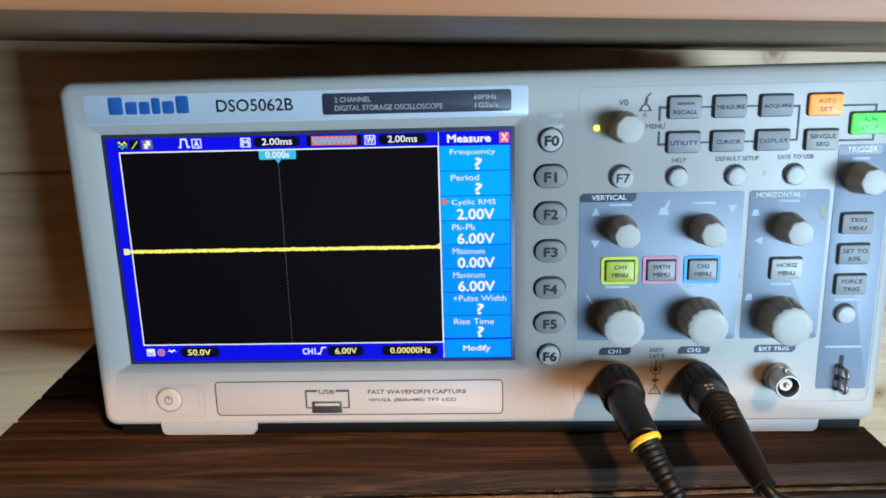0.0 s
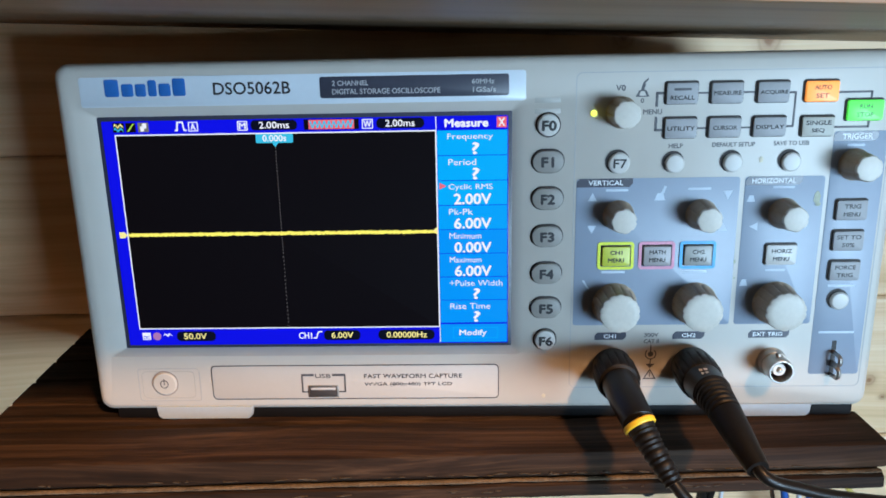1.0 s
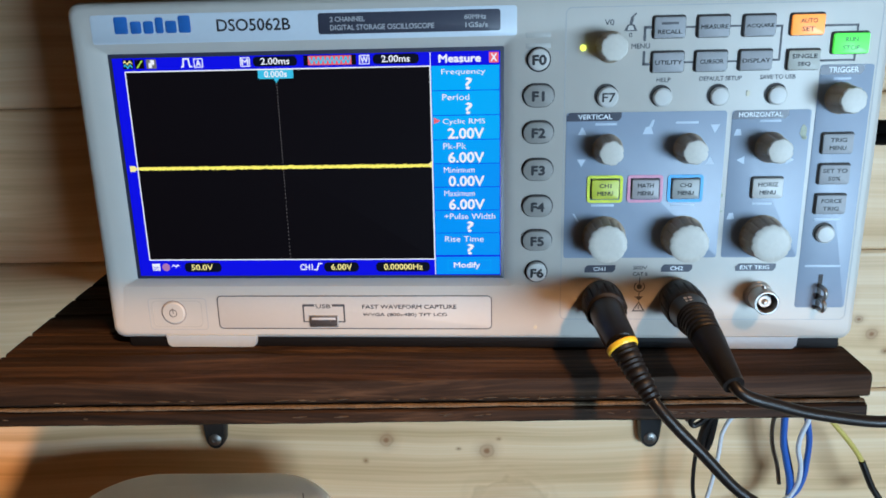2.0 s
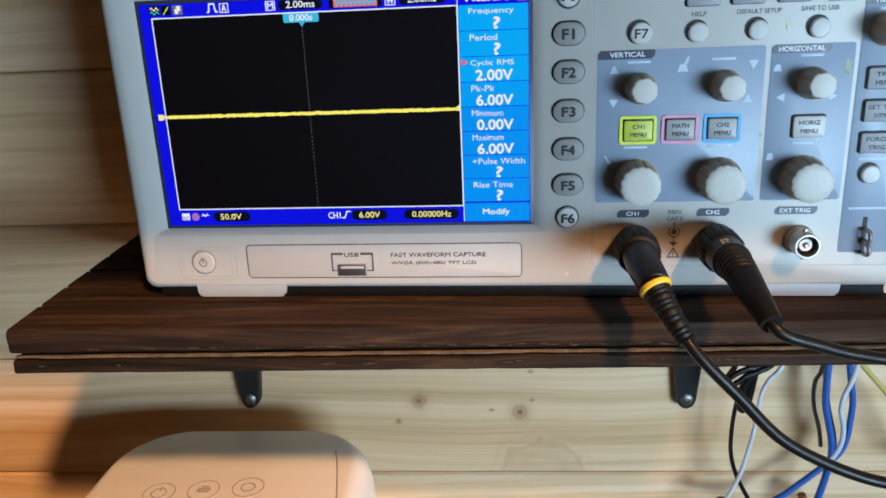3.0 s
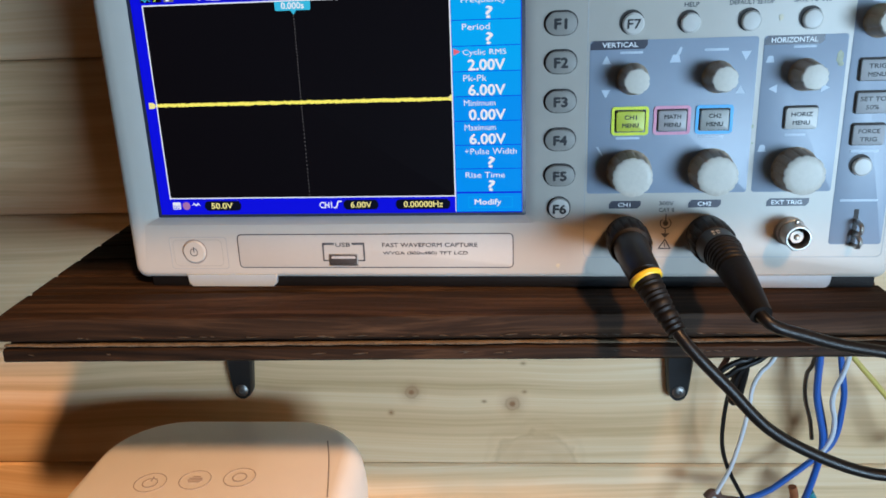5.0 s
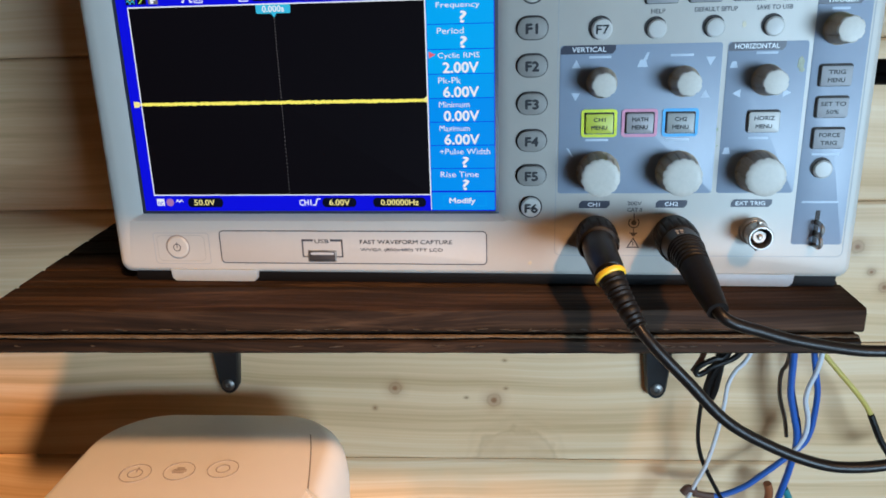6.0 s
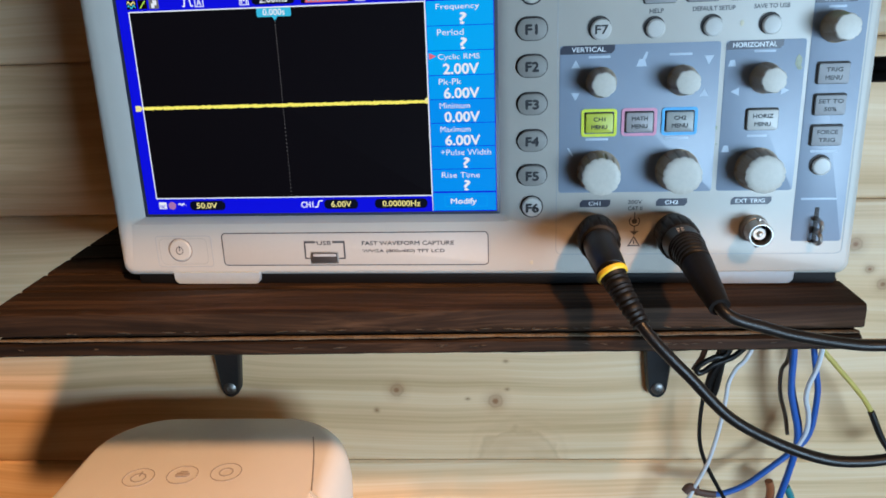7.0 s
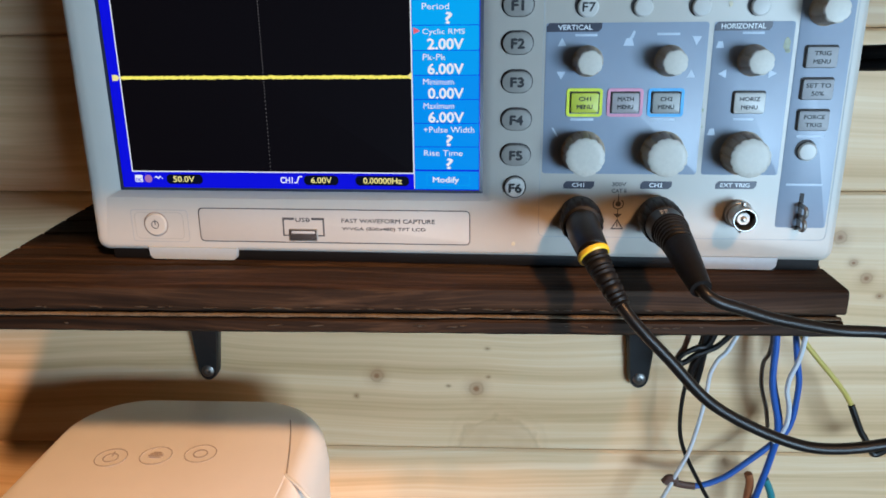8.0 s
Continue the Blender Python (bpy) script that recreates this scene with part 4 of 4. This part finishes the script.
def socket(x, z, bare):
    s = part("bnc_socket", lathe((x / 1000, 0.0005, Z0 + z / 1000), (0, -1, 0), [(0, 0.0058), (0.0012, 0.0058), (0.0015, 0.0054), (0.004, 0.0053), (0.0042, 0.0049), (0.0112, 0.0049), (0.0115, 0.0046), (0.0115, 0.0041), (0.004, 0.0041)], 32, caps=False), METAL, scope, "nickel BNC socket")
    if bare:
        part("insulator", lathe((x / 1000, -0.002, Z0 + z / 1000), (0, -1, 0), [(0, 0.0024), (0.0066, 0.0024), (0.0066, 0.0012), (0.003, 0.0012)], 24), TEFLON, s)
        part("socket_floor", lathe((x / 1000, -0.0022, Z0 + z / 1000), (0, -1, 0), [(0, 0.0041), (0.0006, 0.0041)], 24), WELL, s)
        part("centre_contact", lathe((x / 1000, -0.004, Z0 + z / 1000), (0, -1, 0), [(0, 0.0009), (0.0055, 0.0009), (0.0058, 0.0005)], 16), METAL, s)
        for d in (-1, 1):
            part("lug", lathe((x / 1000, -0.0065, Z0 + z / 1000 + d * 0.0046), (0, 0, d), [(0, 0.0010), (0.0014, 0.0010), (0.0016, 0.0006)], 14), METAL, s)


socket(116.4, 22.8, True)
socket(53.0, 22.0, False)
socket(84.2, 22.2, False)
# probe-compensation tabs
slab("tab_slot", 139.6, 141.4, 16.6, 31.4, 0.1, -0.14, WELL, r=0.3, ease=0.02)
for z in (19.2, 24.4):
    bm = tube([(0.1405, 0.001, Z0 + z / 1000 + 0.0022), (0.1408, -0.004, Z0 + z / 1000 + 0.002), (0.1412, -0.0050, Z0 + z / 1000), (0.1408, -0.004, Z0 + z / 1000 - 0.002), (0.1405, 0.001, Z0 + z / 1000 - 0.0022)], 0.0009, 10, 5)
    part("test_tab", bm, METAL, scope, "bent metal test tab")

# faint yellow-green stains on the plastic
rnd = random.Random(21)
for x, z, w, h in ((26.4, 8.4, 0.9, 0.9), (127.6, 88.8, 1.4, 2.6), (128.2, 86.4, 1.2, 0.8), (98.9, 64.2, 0.5, 0.9), (99.2, 57.8, 0.4, 0.5), (105.6, 103.6, 0.8, 1.3)):
    pts = [(x + w * rnd.uniform(0.7, 1.1) * math.cos(k * 0.52), z + h * rnd.uniform(0.7, 1.1) * math.sin(k * 0.52)) for k in range(12)]
    shape("stain", pts, -0.2, STAIN if x > 30 and x < 104 or x > 110 else STAIN_FAINT)

# ---- probes ----
def ribbed(path_pts, r0, r1, ribs, steps=12):
    """A tapering sleeve with ribs along a bent path."""
    def radius(s):
        return (r0 + (r1 - r0) * s) - (0.0005 if (s * ribs) % 1.0 > 0.55 else 0.0)
    return tube(path_pts, radius, 24, steps)


def probe(x, z, label, body, relief, cable, ring=None):
    t = thing("probe_cable", label, "cable", "probe cables")
    o = Vector((x / 1000, -0.002, Z0 + z / 1000))
    part("bnc_plug", lathe(o, (0, -1, 0), [(0, 0.0074), (0.0008, 0.0080), (0.0055, 0.0082), (0.006, 0.0085, 1), (0.0145, 0.0083, 1), (0.0158, 0.0076), (0.0165, 0.0062)], 96, 16, 0.0006), RUBBER, t, "ribbed black bayonet plug")
    pts = [o + Vector((0, -0.0135, 0))] + [Vector(p) / 1000 for p in body]
    r0, r1 = (0.0066, 0.0055) if ring else (0.0074, 0.0070)
    part("plug_body", tube(pts, lambda s: r0 + (r1 - r0) * s - (0.0006 if s < 0.06 or s > 0.96 else 0.0), 36, 10), SLEEVE, t, "satin black plug sleeve")
    rel = [Vector(p) / 1000 for p in relief]
    if ring:
        d = (rel[1] - rel[0]).normalized()
        part("marker_ring", lathe(rel[0] - d * 0.0018, d, [(0, 0.0048), (0, 0.0056), (0.0005, 0.0059), (0.0017, 0.0058), (0.0021, 0.0054), (0.0021, 0.0044)], 36), YELLOW_RING, t, "yellow plastic marker ring")
        part("strain_relief", ribbed(rel, 0.0050, 0.0033, 10), RUBBER, t, "ribbed black strain relief")
    else:
        part("strain_relief", ribbed(rel[:3], 0.0066, 0.0056, 6), RUBBER, t, "ribbed black strain relief")
        part("grip", tube(rel[2:], lambda s: 0.0056 - 0.0020 * s, 24, 10), RUBBER, t, "tapering black rubber grip")
    part("cable", tube(rel[-2:] + [Vector(p) / 1000 for p in cable], 0.00205, 16, 12), CABLE, t, "glossy black cable")
    if not ring:
        q = Vector(body[0]) / 1000
        for i, (dx, dy) in enumerate(((-2.6, -20.5), (-1.0, -20.8), (-2.6, -23.6), (-1.2, -23.8))):
            xx, yy = q.x + dx / 1000, dy / 1000 - 0.002
            zz = Z0 + z / 1000 + math.sqrt(max(0, 0.0075 ** 2 - (dx / 1000) ** 2)) + 0.0001
            part("printed_mark", box(xx - 0.0006, xx + 0.0006, yy - 0.0007, yy + 0.0007, zz - 0.0003, zz), INK_SILVER, t, smooth=False)
    return t


SLEEVE = mat("plug_sleeve", (0.007, 0.0062, 0.006), 0.4, vary=0.2, scale=60, spec=0.3)
lead_one = probe(53, 22, "black probe cable with a yellow marker ring, plugged in", [(53, -30, 1221.6), (54, -40, 1220.2), (54.7, -45, 1218.8)],
      [(54.9, -46, 1218.4), (58.5, -53, 1212.4), (63.3, -60, 1205.2)],
      [(70, -62.5, 1197.5), (80, -63, 1187), (94.5, -62.5, 1171.5), (111, -61, 1161), (128, -60, 1154), (141, -59.5, 1152.5), (157, -58, 1154), (190, -52, 1158), (240, -40, 1168), (320, -30, 1172)], True)
lead_two = probe(84.2, 22.2, "black probe cable plugged into the second channel", [(84.2, -22, 1222.4), (84.2, -30, 1223)],
      [(84.2, -29, 1223), (84.4, -36, 1222.6), (84.8, -43, 1221.5), (86, -56, 1218), (87.6, -66, 1214.2)],
      [(92, -68, 1211), (101.5, -66.5, 1207.5), (114, -64, 1203.2), (135, -60, 1198.3), (151, -58, 1197), (185, -52, 1192), (240, -42, 1186), (320, -34, 1180)])

# cable from the back of the oscilloscope
t = mains_lead = thing("power_cable", "black twin cable behind the oscilloscope", "cable")
for z, r in ((1.2825, 0.0032), (1.2768, 0.0028)):
    part("cable", tube([(0.10, 0.112, z - 0.004), (0.150, 0.1165, z - 0.003), (0.172, 0.085, z - 0.0005), (0.187, 0.062, z), (0.215, 0.045, z + 0.003), (0.30, 0.03, z + 0.006)], r, 12, 8), CABLE, t)


# ---- loose wires on the wall ----
def wire(name, label, pts, r, material, bits=()):
    t = thing(name, label, "wire", "wires under the shelf")
    part("insulation", tube([Vector(p) / 1000 for p in pts], r / 1000, 10, 8), material, t)
    for nm, p, rr, m in bits:
        part(nm, tube([Vector(q) / 1000 for q in p], rr / 1000, 10, 5), m, t)
    return t


wire("black_wire", "thin black wire hanging in a curve below the shelf", [(149.0, 114.0, 1136.8), (145.5, 114.9, 1113.2), (142.0, 115.8, 1099.9), (139.2, 116.7, 1084.5), (138.0, 117.6, 1068.7), (138.4, 118.4, 1052.4), (141.0, 119.3, 1039.9), (146.1, 120.2, 1027.1), (155.0, 121.1, 1010.0), (163.3, 122.0, 994.7)], 1.3, CABLE)
wire("black_wire", "bundled black wire tangled under the shelf", [(154.6, 106.0, 1140.1), (148.2, 106.0, 1117.4), (143.2, 106.0, 1108.5), (139.4, 106.0, 1100.5), (137.7, 106.0, 1094.0), (137.5, 106.0, 1088.0), (139.6, 106.0, 1085.9), (141.8, 106.0, 1091.0), (143.3, 106.0, 1100.5), (144.5, 106.0, 1112.1), (144.9, 106.0, 1133.2)], 2.2, CABLE)
wire("black_wire", "bundled black wire tangled under the shelf", [(171.1, 104.0, 1137.4), (153.9, 104.0, 1116.6), (146.2, 104.0, 1111.3), (138.9, 104.0, 1108.1), (134.7, 104.0, 1104.5), (131.0, 104.0, 1103.0), (129.5, 104.0, 1105.9), (133.0, 104.0, 1109.5), (139.7, 104.0, 1113.1), (146.7, 104.0, 1116.6), (155.4, 104.0, 1140.9)], 1.7, CABLE)
wire("brown_wire", "brown wire end under the shelf", [(141.0, 116.0, 1132.5), (136.9, 116.0, 1110.9), (134.2, 116.0, 1104.3), (131.3, 116.0, 1099.1)], 1.7, BROWN_CLIP)
wire("white_wire", "thin white wire hanging below the shelf", [(174.1, 116.0, 1135.8), (163.2, 116.3, 1108.1), (157.0, 116.6, 1099.5), (153.3, 116.9, 1090.0), (152.4, 117.2, 1078.5), (151.0, 117.5, 1064.8), (148.4, 117.8, 1048.9), (144.7, 118.1, 1032.6), (139.0, 118.4, 1018.0), (133.1, 118.7, 1003.1), (123.9, 119.0, 983.4)], 1.3, WHITE_WIRE)
wire("grey_wire", "thin grey-brown wire hanging below the shelf", [(195.4, 132.0, 1129.0), (193.5, 132.0, 1099.3), (190.4, 132.0, 1091.0), (190.2, 132.0, 1080.2), (191.9, 132.0, 1070.4), (195.6, 132.0, 1058.5), (198.1, 132.0, 1045.2)], 1.3, GREY_WIRE)
wire("blue_wire", "blue wire hanging below the shelf", [(190.4, 122.0, 1133.2), (192.4, 122.0, 1107.2), (192.6, 122.0, 1093.1), (193.5, 122.0, 1079.8), (196.7, 122.0, 1066.3), (199.6, 122.0, 1054.6), (200.3, 122.0, 1042.7), (198.6, 122.0, 1030.6), (196.2, 122.0, 1018.2), (193.4, 122.0, 1005.7), (188.6, 122.0, 984.3)], 2.1, BLUE_WIRE)
wire("blue_wire", "dark blue wire twisted behind another wire", [(189.3, 127.0, 1131.1), (193.7, 127.0, 1098.0), (196.5, 127.0, 1079.0), (200.1, 127.0, 1065.4), (203.1, 127.0, 1053.6), (204.0, 127.0, 1042.8), (202.9, 127.0, 1034.6)], 1.6, NAVY_WIRE)
wire("blue_wire", "blue wire turning aside to a dark clip", [(202.7, 128.0, 1130.7), (207.0, 127.5, 1104.5), (209.5, 127.0, 1090.5), (211.3, 126.5, 1079.3), (211.0, 126.0, 1066.0), (209.9, 125.5, 1054.5), (206.4, 125.0, 1044.8), (199.5, 124.5, 1037.8), (191.5, 124.0, 1030.4), (181.9, 123.5, 1022.0), (172.0, 123.0, 1013.9), (160.2, 122.5, 1008.3), (151.3, 122.0, 1006.8)], 1.9, BLUE_WIRE,
     [("clip", [(152.0, 121.0, 1007.5), (145.7, 121.0, 1008.3), (139.2, 121.0, 1009.9)], 2.3, BROWN_CLIP), ("clip_jaw", [(140.0, 119.5, 1012.7), (135.0, 119.5, 1014.2), (132.1, 119.5, 1010.9)], 2.6, BROWN_CLIP)])
wire("white_wire", "thin white wire crossing the blue wires", [(207.7, 117.0, 1135.2), (206.7, 117.5, 1109.3), (204.9, 118.0, 1097.0), (202.0, 118.5, 1087.4), (201.4, 119.0, 1077.7), (204.3, 119.5, 1065.9), (204.3, 120.0, 1053.9), (200.6, 120.5, 1044.5), (197.8, 121.0, 1040.9)], 1.5, WHITE_WIRE)
wire("yellow_wire", "yellow wire ending in black shrink sleeve", [(198.9, 120.0, 1127.2), (207.6, 120.0, 1111.3), (216.4, 120.0, 1100.3), (227.5, 120.0, 1087.6), (236.6, 120.0, 1076.3), (242.8, 120.0, 1066.3)], 1.6, YELLOW_WIRE,
     [("shrink_sleeve", [(241.3, 119.0, 1068.4), (244.1, 118.3, 1061.8), (248.7, 117.7, 1051.7), (253.7, 117.0, 1043.8), (258.3, 116.3, 1036.3), (264.3, 115.7, 1039.3), (270.4, 115.0, 1045.8)], 2.1, SLEEVE)])
wire("teal_wire", "teal wire end below the shelf", [(198.3, 126.0, 1010.4), (201.6, 126.0, 1003.7), (204.1, 126.0, 995.5), (204.2, 126.0, 982.5)], 2.4, TEAL)
wire("brown_wire", "orange-brown wire end below the shelf", [(187.1, 126.0, 1014.3), (188.9, 126.0, 1007.6), (188.6, 126.0, 997.3), (188.9, 126.0, 982.1)], 2.6, ORANGE_WIRE)

# ---- desk and the white appliance under the shelf ----
t = thing("desk", "plain wooden desk top against the pine wall", "desk")
part("desk_top", box(-0.9, 0.62, -0.16, 0.149, 0.7295, 0.7595, 0.002), PINE_SHELF, t)
for x in (-0.86, 0.58):
    part("side_panel", box(x - 0.012, x + 0.012, -0.15, 0.148, 0.0, 0.7290, 0.001), PINE_SHELF, t)


def appliance():
    t = thing("air_humidifier", "white rounded plastic appliance with three touch symbols", "appliance")
    x0, x1, y0, y1 = -220.5, -70.5, -75.0, 95.0
    bm = bmesh.new()
    rings = []
    for z, d, r in ((786, 6, 38), (790, 2, 42), (1045, 0.5, 43), (1060, 0.0, 43), (1069, 0.8, 43), (1075, 2.2, 42), (1079.5, 4.6, 41), (1082.6, 7.6, 39), (1084.4, 11.0, 36), (1085.0, 15, 32)):
        rings.append([(x / 1000, y / 1000, z / 1000) for x, y in outline(x0 + d * 0.6, x1 - d * 0.8, y0 + d, y1 - d * 0.8, r, 12)])
    loft(bm, rings)
    part("shell", bm, WHITE_SHELL, t)
    lid = bmesh.new()
    edge = [(-208, -55), (-210, 50), (-205, 60), (-194, 67), (-172, 72), (-140, 74), (-112, 73), (-100, 69), (-93, 64), (-89.5, 50), (-86, 32), (-82.8, 13.2), (-84, -55)]
    loft(lid, [[(x / 1000, y / 1000, z) for x, y in edge] for z in (1.0835, 1.0854)] + [[((x * 0.985 - 2.2) / 1000, (y * 0.985) / 1000, 1.0857) for x, y in edge]])
    part("lid", lid, WHITE_SHELL, t, "smooth white top panel")
    part("seam", tube([(-0.0926, 0.0640, 1.0852), (-0.0891, 0.0500, 1.0852), (-0.0856, 0.0320, 1.0852), (-0.0824, 0.0132, 1.0852)], 0.00035, 8, 6), SEAM, t, "fine grey seam")
    part("edge_strip_highlight", tube([(-0.0828, 0.0122, 1.0853), (-0.0750, 0.0045, 1.0846), (-0.0670, -0.0030, 1.0815)], 0.0009, 8, 6), INK_WHITE, t, "pale edge strip and rim highlight")
    # thin white tube along the left rim: its highlight put in as geometry
    part("edge_strip_highlight", tube([(-0.2135, 0.0600, 1.0805), (-0.2150, 0.0450, 1.0805), (-0.2150, 0.0100, 1.0805), (-0.2150, -0.03, 1.0805)], 0.0009, 8, 6), INK_WHITE, t, "pale edge strip and rim highlight")

    def hoop(x, y, r, w, name):
        bm = bmesh.new()
        n = 40
        rings = [[(x + rr * math.cos(2 * math.pi * k / n), y + rr * math.sin(2 * math.pi * k / n), z) for k in range(n)] for rr, z in ((r, 1.0853), (r, 1.0860), (r - w, 1.0860), (r - w, 1.0853))]
        loft(bm, rings + rings[:1], False, False)
        return part(name, bm, ICON_GREY, t)
    for i, x in enumerate((-0.1760, -0.1535, -0.1310)):
        y = 0.0240 + 0.0024 * i
        hoop(x, y, 0.0082, 0.0005, "touch_ring")
        if i == 0:
            hoop(x, y - 0.0003, 0.0040, 0.0006, "power_symbol")
            part("power_symbol", box(x - 0.0003, x + 0.0003, y + 0.001, y + 0.005, 1.0853, 1.0861), ICON_GREY, t, smooth=False)
        elif i == 1:
            for k in range(4):
                w = (0.0020, 0.0034, 0.0038, 0.0030)[k]
                part("mist_symbol", box(x - w, x + w, y + 0.0024 - k * 0.0015, y + 0.0031 - k * 0.0015, 1.0853, 1.0861), ICON_GREY, t, smooth=False)
        else:
            hoop(x, y, 0.0038, 0.0007, "light_symbol")
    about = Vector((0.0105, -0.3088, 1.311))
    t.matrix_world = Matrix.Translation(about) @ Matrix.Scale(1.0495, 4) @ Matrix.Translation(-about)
    return t


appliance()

# the oscilloscope stands slightly askew on the shelf, its leads with it
ASKEW = Matrix.Rotation(radians(-2.5), 4, "Z")
for ob in (scope, lead_one, lead_two, mains_lead):
    ob.matrix_world = ASKEW
